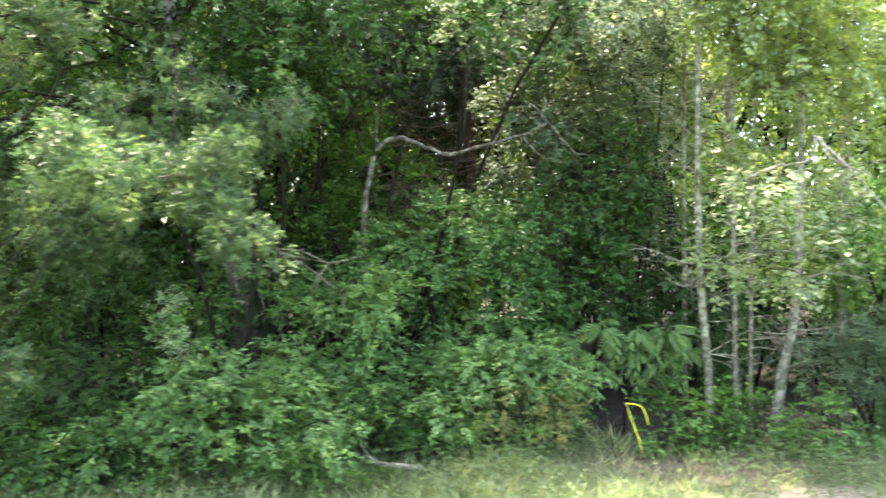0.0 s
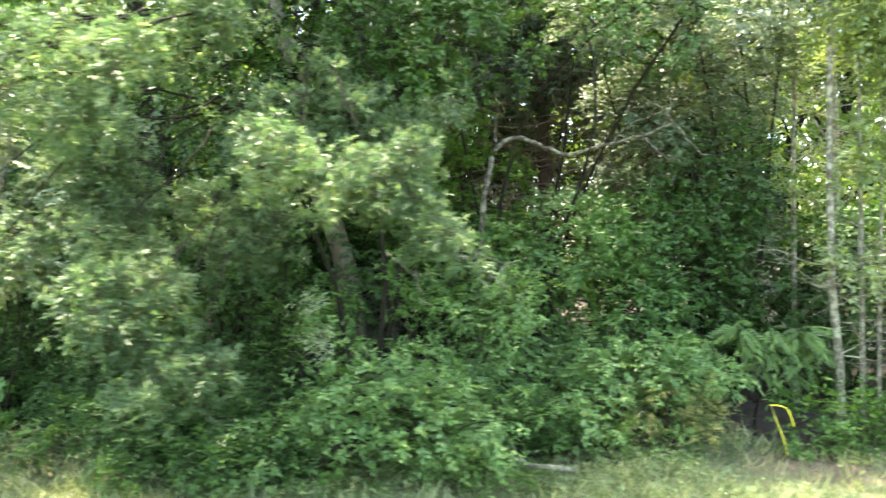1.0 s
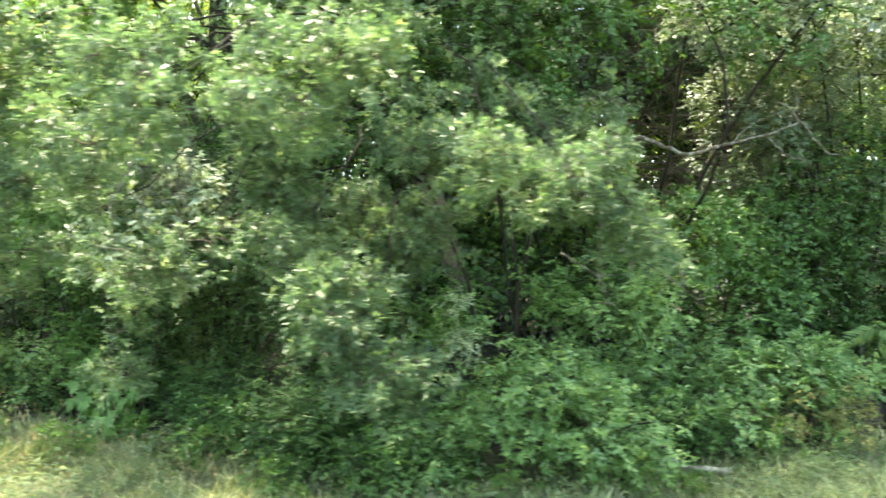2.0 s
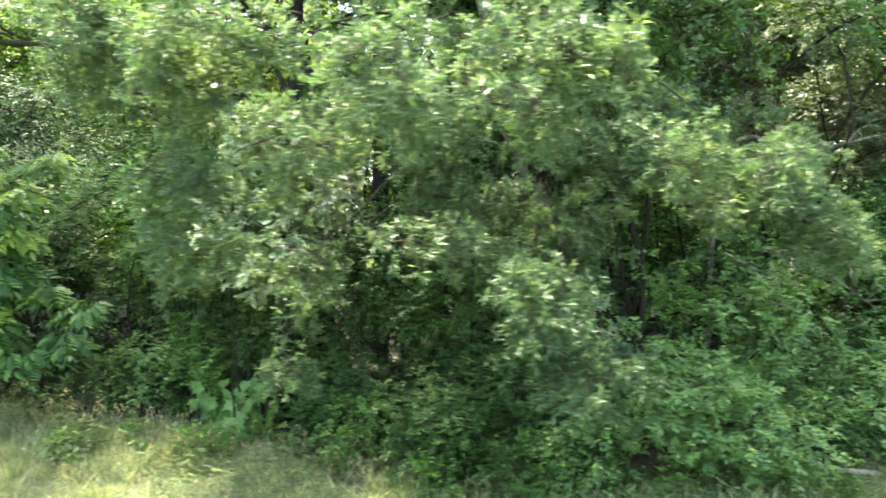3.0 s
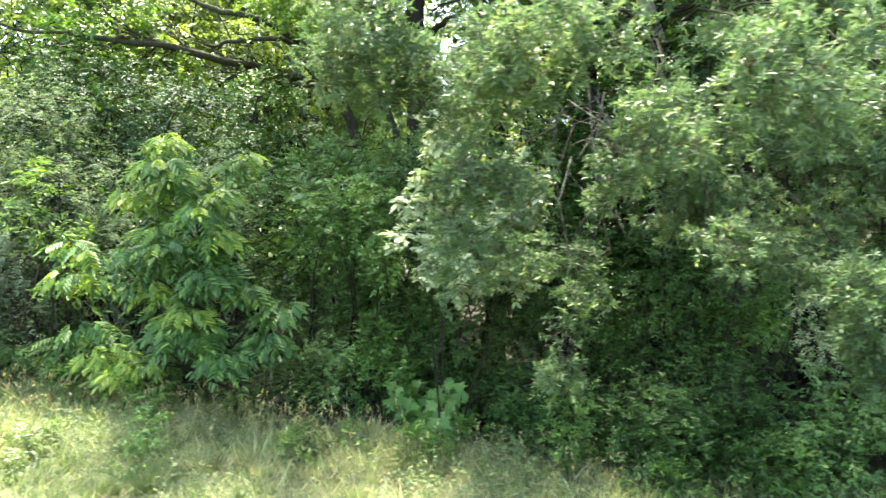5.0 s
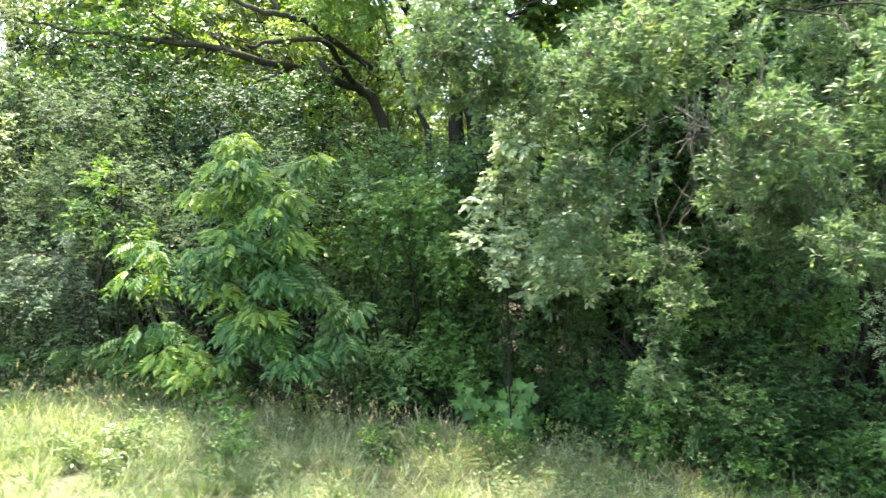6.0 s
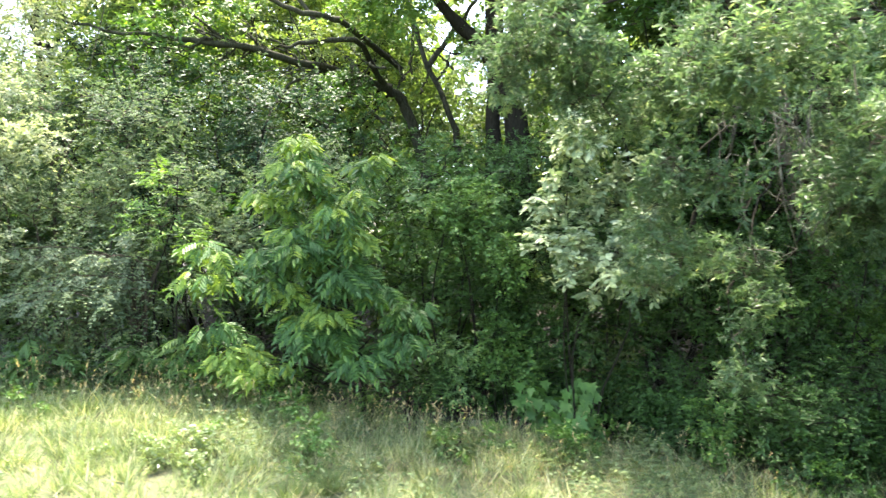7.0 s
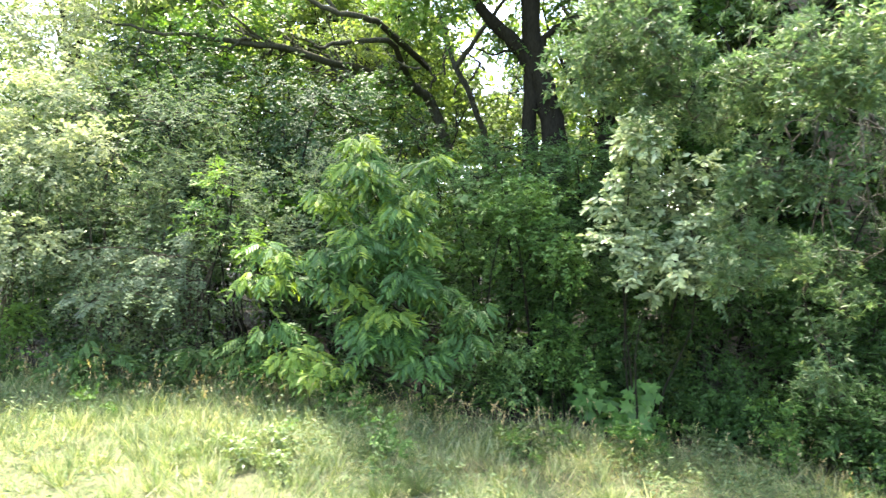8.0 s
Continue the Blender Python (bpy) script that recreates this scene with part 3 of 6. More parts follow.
    for k in range(6):
        p = np.array((-4.5 + 0.07 * k, 4.05, 2.85 - 0.03 * k)) + rng.normal(0, 0.05, 3) - o
        q = wander(p, p + (rng.normal(0, 0.16), rng.normal(0, 0.1), -rng.uniform(0.35, 0.85)), 9, 0.35, rng)
        side = [tube(wander(s, s + rng.normal(0, 0.07, 3) - (0, 0, 0.1), 4, 0.5, rng), (0.003, 0.0025, 0.002, 0.001), 4) for s in np.repeat(q[2:], 3, axis=0)]
        part("dead_branch", mesh_of("dead_branch", *joined([tube(q, np.linspace(0.005, 0.002, 9), 5)] + side), HANGING_TWIG, True), root, "bare hanging grey twigs")
    for line in ([(-2.76, 5.1, 2.3), (-2.7, 5.1, 1.95), (-2.62, 5.1, 1.64)], [(-1.3, 4.45, 1.82), (-1.1, 4.35, 1.76), (-0.88, 4.3, 1.62), (-0.69, 4.25, 1.46)], [(-1.22, 4.35, 1.8), (-1.0, 4.3, 1.79), (-0.8, 4.25, 1.7)], [(-1.62, 4.3, 1.78), (-1.4, 4.1, 1.62), (-1.35, 4.05, 1.45)], [(-4.42, 4.0, 2.9), (-4.4, 3.95, 2.5), (-4.36, 3.95, 2.1), (-4.3, 3.9, 1.8)],
                 [(-4.55, 4.0, 2.75), (-4.3, 3.9, 2.55), (-4.15, 3.85, 2.2)], [(-4.5, 4.1, 2.4), (-4.6, 4.0, 2.1), (-4.55, 3.95, 1.8)]):
        p = np.array(line) - o
        part("dead_branch", mesh_of("dead_branch", *joined([tube(p, np.linspace(0.007, 0.003, len(p)), 5)] + [tube(wander(q, q + rng.normal(0, 0.12, 3) + (0, 0, -0.05), 4, 0.5, rng), (0.004, 0.003, 0.002, 0.001), 4) for q in np.repeat(p[1:], 3, axis=0)]), LICHEN_BARK, True), root, "bare dead grey branch")
    part("fine_branching", mesh_of("fine_branching", *joined(pieces), OAK_BARK, True), root, kind="stuff")
    part("twig_mass", prisms(a[::2], b[::2], np.full((len(a) + 1) // 2, 0.0018), "twig_mass", OAK_BARK), root, kind="stuff")
    part("crown", leaves_mesh("crown", LANCE, pos, along, up, size, OAK_LEAF, 0.85), root)


oak()

SHRUB = "dense leafy green shrub at the wood's edge"
plant("shrub", SHRUB, "shrub", on_ground(-1.6, 4.9), [(0, -0.1, 0.45, 0.75, 0.5, 0.5), (-0.3, -0.2, 0.75, 0.4, 0.4, 0.4), (0.4, 0, 0.5, 0.45, 0.4, 0.4)], 130, 8, 11, 0.052, 0.18, FRONT_LEAF, 21, flat=0.25, lumps=9, bulk=(0.24, 0.38), face=(0, -0.3, 1))
for k_, (x, y, w, h, mat_) in enumerate([(-2.35, 4.75, 0.45, 0.6, FRONT_LEAF), (-0.85, 5.05, 0.45, 0.7, FRONT_LEAF), (-3.5, 5.15, 0.5, 0.55, DARK_LEAF), (0.15, 5.35, 0.4, 0.5, FRONT_LEAF), (-4.4, 5.5, 0.4, 0.45, DARK_LEAF), (-2.75, 4.6, 0.5, 0.35, DARK_LEAF), (-1.15, 4.75, 0.4, 0.35, FRONT_LEAF), (1.0, 5.75, 0.45, 0.75, FRONT_LEAF)]):
    plant("bramble", "tangled leafy bramble between the shrubs", "bramble", on_ground(x, y), [(0, 0, h * 0.5, w, 0.35, h * 0.5), (w * 0.5, 0.05, h * 0.75, w * 0.6, 0.3, h * 0.4), (-w * 0.5, 0, h * 0.6, w * 0.5, 0.3, h * 0.5)], 48, 7, 9, 0.050, 0.16, mat_, 130 + k_, group="brambles", lumps=4, flat=0.35, face=(0, -0.35, 0.95), stem=0.01)
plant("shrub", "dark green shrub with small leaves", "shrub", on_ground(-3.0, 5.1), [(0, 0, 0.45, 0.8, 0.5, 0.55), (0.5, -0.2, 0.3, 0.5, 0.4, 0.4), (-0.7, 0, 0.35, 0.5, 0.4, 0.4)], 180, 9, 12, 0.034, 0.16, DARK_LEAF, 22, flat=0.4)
plant("shrub", SHRUB, "shrub", on_ground(-0.1, 5.8), [(0, 0, 0.65, 0.55, 0.45, 0.45), (0.3, 0.1, 0.5, 0.4, 0.4, 0.4)], 75, 8, 11, 0.050, 0.18, FRONT_LEAF, 23, flat=0.3, lumps=6)
plant("shrub", SHRUB, "shrub", on_ground(0.7, 5.6), [(0, 0, 0.6, 0.6, 0.4, 0.35), (0.35, 0.1, 0.5, 0.4, 0.4, 0.3)], 75, 8, 11, 0.050, 0.18, FRONT_LEAF, 24, flat=0.3, lumps=6)
plant("shrub", "dry yellowish weedy shrub", "shrub", on_ground(0.75, 5.2), [(0, 0, 0.3, 0.4, 0.25, 0.3)], 28, 7, 10, 0.04, 0.16, DRY_LEAF, 25, shape=SLIM)
plant("tall_shrub", "tall layered green shrub in the shade", "shrub", on_ground(0.0, 6.4), [(0, 0, 1.6, 1.0, 0.6, 0.55), (-0.7, 0.1, 1.3, 0.6, 0.5, 0.5), (0.6, 0, 1.1, 0.6, 0.5, 0.5), (0.1, 0, 2.0, 0.7, 0.5, 0.25)], 230, 8, 10, 0.052, 0.24, MID_LEAF, 26, flat=0.3, stem=0.03, shape=DIAMOND)
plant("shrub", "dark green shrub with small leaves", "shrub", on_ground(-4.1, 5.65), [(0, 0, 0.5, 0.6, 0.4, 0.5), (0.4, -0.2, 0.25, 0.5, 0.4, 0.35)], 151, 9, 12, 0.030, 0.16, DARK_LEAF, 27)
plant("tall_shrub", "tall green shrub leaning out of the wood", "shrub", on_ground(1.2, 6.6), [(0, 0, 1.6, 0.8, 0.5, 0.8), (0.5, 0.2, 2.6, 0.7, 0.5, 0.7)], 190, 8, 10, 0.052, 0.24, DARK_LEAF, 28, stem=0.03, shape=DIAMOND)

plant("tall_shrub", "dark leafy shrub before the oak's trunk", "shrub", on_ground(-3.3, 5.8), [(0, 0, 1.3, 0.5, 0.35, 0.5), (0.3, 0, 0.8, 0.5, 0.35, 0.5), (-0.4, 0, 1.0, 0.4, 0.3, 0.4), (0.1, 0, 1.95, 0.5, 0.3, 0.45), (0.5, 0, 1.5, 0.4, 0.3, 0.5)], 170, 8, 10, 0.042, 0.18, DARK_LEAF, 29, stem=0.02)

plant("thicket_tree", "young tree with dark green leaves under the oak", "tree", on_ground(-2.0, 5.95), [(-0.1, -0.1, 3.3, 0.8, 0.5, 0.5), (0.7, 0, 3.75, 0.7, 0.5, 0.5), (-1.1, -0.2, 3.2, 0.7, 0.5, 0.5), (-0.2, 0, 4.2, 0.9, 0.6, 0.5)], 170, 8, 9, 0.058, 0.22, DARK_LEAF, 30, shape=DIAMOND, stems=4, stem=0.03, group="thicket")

# Its last two lobes are out of view, added to shade the grass.
plant("thicket_tree", "young tree with leafy boughs high over the shrubs", "tree", on_ground(-0.5, 7.3), [(0.3, -1.1, 4.2, 0.9, 0.5, 0.4), (-0.5, -1.0, 4.3, 0.7, 0.5, 0.4), (1.4, -1.1, 4.1, 0.7, 0.5, 0.4), (-1.3, -0.8, 4.0, 0.7, 0.5, 0.4), (1.2, -0.9, 5.6, 0.8, 0.7, 0.4), (2.2, -1.7, 5.8, 0.7, 0.5, 0.4)], 255, 8, 9, 0.056, 0.22, MID_LEAF, 31, shape=DIAMOND, stems=4, stem=0.03, group="thicket")


def dead_brush(at, reach, height, count, seed):
    """A tangle of dead brown stems and twigs in the shade round the oak's foot."""
    rng = np.random.default_rng(seed)
    root = thing("dead_brush", "tangle of dead brown stems in the shade under the oak", "brush", at, "dead brush")
    fine = []
    for k in range(count):
        foot = np.array((rng.normal(0, reach * 0.5), rng.normal(0, 0.2), -0.05))
        tip = foot + (rng.normal(0, 0.4), rng.normal(0, 0.2), height * rng.uniform(0.5, 1.1))
        line = wander(foot, tip, 9, 0.6, rng)
        fine += [tube(wander(p, p + rng.normal(0, 0.2, 3) + (0, -0.05, 0.02), 5, 0.6, rng), (0.004, 0.0035, 0.003, 0.002, 0.001), 4) for p in np.repeat(line[2:], 4, axis=0)]
        part("dead_stem", mesh_of("dead_stem", *joined([tube(line, np.linspace(0.011, 0.003, 9), 6)]), DEAD_TWIG, True), root)
    part("bare_twig_mass", mesh_of("bare_twig_mass", *joined(fine), DEAD_TWIG, True), root, "fine bare dead twigs", kind="stuff")


dead_brush(on_ground(-2.1, 6.5), 0.6, 1.5, 9, 33)
dead_brush(on_ground(-1.2, 6.3), 0.5, 1.3, 9, 34)
dead_brush(on_ground(-3.9, 6.2), 0.7, 1.4, 9, 35)

plant("tall_shrub", "thin shrub with dull green leaves before the oak's trunk", "shrub", on_ground(-2.0, 5.8), [(-0.45, 0, 1.35, 0.3, 0.3, 0.4), (-0.6, 0, 1.0, 0.35, 0.3, 0.3), (0.6, 0, 1.3, 0.38, 0.3, 0.4)], 75, 8, 10, 0.044, 0.18, SHRUB_LEAF, 32, flat=0.3, stem=0.014)

# ---- trees behind ----


def forest_tree(name, label, at, height, reach, low, seed, leaf_mat, leaf=0.135, clumps=150, radius=0.13, bark=None):
    """A woodland tree: trunk, boughs and a crown of small leaves from low up to its top."""
    rng = np.random.default_rng(seed)
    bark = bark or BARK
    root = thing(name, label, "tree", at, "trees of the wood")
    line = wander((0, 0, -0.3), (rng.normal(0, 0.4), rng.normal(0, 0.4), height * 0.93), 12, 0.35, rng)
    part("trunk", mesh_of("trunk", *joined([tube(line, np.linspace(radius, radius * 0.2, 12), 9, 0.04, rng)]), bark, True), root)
    lobes = []
    for k in range(11):
        z = low + (height - low) * (k + 0.5) / 11
        r = reach * (0.55 + 0.6 * math.sin(math.pi * (k + 1.5) / 13))
        a = k * 2.4 + rng.normal(0, 0.3)
        lobes.append((math.cos(a) * r * 0.62, math.sin(a) * r * 0.62, z, r * 0.55, r * 0.55, r * 0.36))
    pos, along, up, size, a, b, centre = foliage(lobes, clumps, 6, 8, leaf, leaf * 3.2, rng, droop=0.35, shell=0.35)
    hubs = []
    for x, y, z, rx, ry, rz in lobes:
        h = line[int(np.clip((z / height) * 11 - 1.5, 2, 11))]
        bough = wander(h, (x, y, z), 7, 0.5, rng)
        part("bough", mesh_of("bough", *joined([tube(bough, np.linspace(radius * 0.4, radius * 0.1, 7), 6)]), bark, True), root)
        hubs.extend(bough[2:])
    pieces = branched(hubs, centre, 0.018, 0.006, rng, 3, 0.3)
    part("fine_branching", mesh_of("fine_branching", *joined(pieces), bark, True), root, kind="stuff")
    part("crown", leaves_mesh("crown", DIAMOND, pos, along, up, size, leaf_mat), root)
    return root


kinds = [
    forest_tree("forest_tree", "slender woodland tree with a leafy green crown", on_ground(4.3, 11.2), 10.5, 2.0, 2.2, 41, SUNNY_LEAF),
    forest_tree("forest_tree", "broad woodland tree with dense dull green leaves", on_ground(-2.9, 10.2), 11.5, 2.5, 2.6, 42, WOOD_LEAF, 0.137, 190, 0.17),
    forest_tree("forest_tree", "sunlit yellow-green tree deep in the wood", on_ground(6.0, 13.0), 10.0, 2.6, 1.2, 43, SUNNY_LEAF, 0.15),
]
rng = np.random.default_rng(77)
spots = [(2.1, 13.0, 0), (-1.6, 12.5, 1), (-3.6, 14.0, 1), (6.4, 12.6, 2), (8.5, 12, 1), (2.6, 14.5, 2), (5.0, 17, 2), (-3.0, 17, 2), (-10.2, 15.5, 2), (-9.3, 16.8, 2), (1.2, 14.6, 2),  (-8.5, 19, 2), (-12.4, 18, 2),
         (-8.6, 15.0, 2), (-12.5, 13.5, 2), (-17.0, 14.5, 2), (-14.0, 12.2, 2), (-15, 17, 2), (-9.0, 14.6, 0)]
for x, y, k in spots:
    s = rng.uniform(0.9, 1.15)
    copy_thing(kinds[k], pose(*on_ground(x, y), 0, 0, rng.uniform(0, 360)) @ Matrix.Diagonal((s, s, s * rng.uniform(0.9, 1.15), 1)))

# Understorey: shrubs between the trees.
under = [
    plant("understorey_shrub", "shaded shrub under the trees", "shrub", on_ground(-4.9, 7.6), [(0, 0, 1.1, 0.9, 0.7, 0.7), (0.6, 0, 1.6, 0.7, 0.6, 0.5), (-0.6, 0, 0.6, 0.8, 0.6, 0.6)], 98, 8, 9, 0.078, 0.26, SHRUB_LEAF, 51, shape=DIAMOND, group="understorey"),
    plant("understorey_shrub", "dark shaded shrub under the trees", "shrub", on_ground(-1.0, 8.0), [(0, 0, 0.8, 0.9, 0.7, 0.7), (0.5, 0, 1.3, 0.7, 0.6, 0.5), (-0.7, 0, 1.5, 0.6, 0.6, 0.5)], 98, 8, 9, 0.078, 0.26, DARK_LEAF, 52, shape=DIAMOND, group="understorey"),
]
for n_, (x, y) in enumerate([(1.2, 8.0), (2.9, 7.6), (6.4, 8.4), (4.7, 7.4), (5.8, 7.1), (-3.0, 7.6), (-6.6, 8.0), (-8.3, 7.7), (-10.2, 7.9), (-12.2, 7.8), (-12.9, 8.9), (-11.2, 8.2), (-0.3, 9.1), (4.2, 10.2), (-2.2, 10.2), (-3.9, 8.8), (-6.6, 10.6), (-9.4, 10.4), (7.5, 10.2)]):
    s = rng.uniform(0.9, 1.3)
    copy_thing(under[n_ % 2], pose(*on_ground(x, y), 0, 0, rng.uniform(0, 360)) @ Matrix.Diagonal((s, s, s, 1)))


# Dense young trees just inside the edge, that close the view between the shrubs and the tall crowns.
thicket = [
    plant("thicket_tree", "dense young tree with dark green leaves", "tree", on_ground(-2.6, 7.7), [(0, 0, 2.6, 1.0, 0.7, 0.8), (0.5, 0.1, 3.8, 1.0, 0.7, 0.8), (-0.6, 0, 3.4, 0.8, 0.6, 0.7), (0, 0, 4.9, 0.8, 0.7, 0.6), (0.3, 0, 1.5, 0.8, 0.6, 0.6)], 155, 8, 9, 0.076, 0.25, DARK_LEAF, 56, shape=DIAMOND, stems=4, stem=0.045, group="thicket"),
    plant("thicket_tree", "dense young tree with dull green leaves", "tree", on_ground(7.8, 8.8), [(0, 0, 2.2, 1.0, 0.7, 0.8), (0.5, 0.1, 3.2, 0.9, 0.7, 0.7), (-0.6, 0, 3.0, 0.8, 0.6, 0.6), (0.2, 0, 4.3, 0.8, 0.7, 0.6)], 138, 8, 9, 0.076, 0.25, SHRUB_LEAF, 57, shape=DIAMOND, stems=4, stem=0.04, group="thicket"),
]
for x, y, k, s in [(-1.3, 7.6, 1, 0.85), (3.9, 7.7, 1, 0.6), (-4.0, 7.3, 0, 0.85), (-8.0, 8.9, 0, 0.72), (-10.8, 8.9, 1, 0.95), (-9.6, 9.7, 0, 0.8), (-8.4, 9.9, 1, 0.85), (-11.2, 9.9, 0, 0.85), (-3.2, 9.6, 0, 1.1), (-0.4, 11.6, 0, 1.1), (2.2, 11.9, 1, 1.2), (-7.7, 13.3, 1, 0.9), (-9.3, 13.5, 1, 0.8), (-5.5, 14.3, 0, 1.05), (-14.6, 10.6, 1, 1.1), (0.3, 12.7, 0, 1.3), (-1.8, 9.3, 0, 0.9), (-0.8, 13.2, 1, 1.0), (0.7, 15.4, 0, 1.1), (3.2, 13.4, 1, 1.0), (-2.4, 15.2, 1, 1.1), (4.9, 13.9, 1, 1.0)]:
    copy_thing(thicket[k], pose(*on_ground(x, y), 0, 0, x * 137) @ Matrix.Diagonal((s, s, s, 1)))


def far_woods():
    """The wood goes on behind: a deep belt of leaf masses in which no tree can be counted."""
    r = np.random.default_rng(8)
    lobes = []
    for k in range(190):
        x, y = r.uniform(-42, 34), r.uniform(21, 36)
        top = 13.5 + 1.5 * math.sin(x * 0.31) + 1.5 * math.sin(x * 0.83 + 1) - 8 * math.exp(-((x + 5.0) / 1.5) ** 2) 
        lobes.append((x, y, r.uniform(0.5, max(3, top)), r.uniform(2, 3.4), 2.2, r.uniform(1.4, 2.4)))
    pos, along, up, size, a, b, centre = foliage(lobes, 3200, 5, 6, 0.5, 0.9, r, shell=0.2)
    tagged(new("far_woods", leaves_mesh("far_woods", DIAMOND, pos, along, up, size, SUNNY_LEAF)), "sunlit woods far behind the nearer trees", "woods", kind="stuff")


far_woods()

# ---- the left stretch: privet, ash, vine ----
plant("privet", "large arching privet with small grey-green leaves", "shrub", on_ground(-10.6, 6.5),
      [(0.1, -0.1, 1.3, 1.1, 0.6, 0.7), (0.1, -0.3, 0.75, 0.6, 0.5, 0.45), (0.6, -0.5, 0.9, 0.7, 0.5, 0.5), (0.0, 0.4, 2.6, 1.3, 0.8, 0.8), (-0.9, 0.2, 1.8, 0.7, 0.6, 0.8), (0.9, 0.1, 1.9, 0.7, 0.5, 0.6), (1.0, -0.5, 0.45, 0.5, 0.4, 0.3)],
      620, 9, 11, 0.034, 0.22, PRIVET_LEAF, 61, bark=OAK_BARK, shape=DIAMOND, stems=9, stem=0.025, droop=0.55, flat=0.25, shell=0.4, face=(0, -0.3, 1))
plant("sunlit_shrub", "tall shrub with yellow-green leaves paled as in full sun", "shrub", on_ground(-12.0, 6.8), [(0.1, -0.7, 1.3, 0.7, 0.4, 0.35), (-0.5, -0.6, 1.9, 0.6, 0.4, 0.3), (0.4, -0.4, 2.3, 0.7, 0.4, 0.3), (-0.4, -0.1, 2.9, 0.7, 0.4, 0.3), (0.3, 0.2, 3.4, 0.7, 0.4, 0.3), (-0.5, 0.5, 3.9, 0.7, 0.4, 0.3), (0.4, 0.8, 4.5, 0.8, 0.4, 0.35), (1.0, 1.1, 5.0, 0.8, 0.4, 0.4), (0.0, 0.7, 3.95, 0.6, 0.4, 0.35)], 330, 8, 9, 0.052, 0.24, SUNLIT_LEAF, 69, bark=OAK_BARK, shape=DIAMOND, stems=8, stem=0.012)
plant("shrub", "low bright green shrub at the hollow's edge", "shrub", on_ground(-11.3, 5.95), [(-0.1, -0.1, 0.3, 0.3, 0.2, 0.2), (0.1, 0, 0.6, 0.2, 0.2, 0.15)], 34, 8, 10, 0.045, 0.16, BRIGHT_LEAF, 73, stem=0.008)
plant("sunlit_shrub", "shrub with small grey-green leaves paled as in full sun", "shrub", on_ground(-11.2, 6.2), [(-0.25, -0.85, 1.1, 0.42, 0.25, 0.18), (0.25, -0.75, 1.4, 0.42, 0.25, 0.16), (-0.35, -0.6, 1.75, 0.42, 0.25, 0.18), (0.2, -0.4, 2.1, 0.42, 0.25, 0.18), (-0.4, -0.2, 2.5, 0.42, 0.25, 0.2), (0.1, 0, 2.9, 0.4, 0.25, 0.2), (0.75, -0.3, 2.3, 0.3, 0.25, 0.14)], 190, 8, 10, 0.042, 0.2, SUNLIT_LEAF, 71, bark=OAK_BARK, shape=DIAMOND, stems=6, stem=0.007, droop=0.4, flat=0.3, shell=0.25)


def spray_shrub():
    """A privet whose arching shoots carry rows of hanging twigs with leaves in pairs."""
    rng = np.random.default_rng(72)
    at = on_ground(-9.65, 6.15)
    root = thing("privet", "privet with arching shoots and hanging feathery sprays", "shrub", at)
    pos, along, up, size, twigs = [], [], [], [], []
    for k in range(13):
        z = 0.95 + 0.6 * (k + rng.random()) / 13
        start = np.array((rng.uniform(0.0, 0.35), rng.uniform(-0.2, 0.1), z * 0.85))
        end = np.array((rng.choice([rng.uniform(-1.0, -0.5), rng.uniform(-0.5, 0.35)]), rng.uniform(-0.85, -0.3), z - rng.uniform(0, 0.2)))
        u = np.linspace(0, 1, 12)[:, None]
        mid = (start + end) / 2 + (0, 0, rng.uniform(0.05, 0.2))
        arch = start * (1 - u) ** 2 + mid * 2 * u * (1 - u) + end * u ** 2 + rng.normal(0, 0.012, (12, 3))
        part("shoot", mesh_of("shoot", *joined([tube(np.vstack([(0, 0, -0.1), (rng.normal(0.05, 0.05), 0, z * 0.4), arch]), np.linspace(0.012, 0.002, 14), 6)]), OAK_BARK, True), root)
        for p in np.repeat(arch[2:], 2, axis=0):
            drop = np.array((rng.normal(-0.05, 0.06), rng.normal(-0.05, 0.05), -rng.uniform(0.05, 0.14 if rng.random() < 0.7 else 0.34)))
            q = p + np.array((rng.normal(0, 0.03), 0, 0))
            twigs.append(tube(wander(q, q + drop, 4, 0.2, rng), (0.0022, 0.0018, 0.0014, 0.001), 3))
            for v in np.linspace(0.1, 1, 8):
                for side in (-1, 1):
                    pos.append(q + drop * v), along.append((side * 0.8 + rng.normal(0, 0.2), -0.25 + rng.normal(0, 0.2), -0.45 + rng.normal(0, 0.2)))
                    up.append((0.2 * side, -0.8, 0.6 + rng.normal(0, 0.3))), size.append(rng.uniform(0.028, 0.05))
    pos, along, up = np.array(pos), unit(np.array(along)), unit(np.array(up))
    part("twig_mass", mesh_of("twig_mass", *joined(twigs), OAK_BARK, True), root, kind="stuff")
    part("hanging_leaves", leaves_mesh("hanging_leaves", KITE, pos, along, up, np.array(size), SPRAY_LEAF), root, "pale grey-green leaves in hanging rows", kind="stuff")


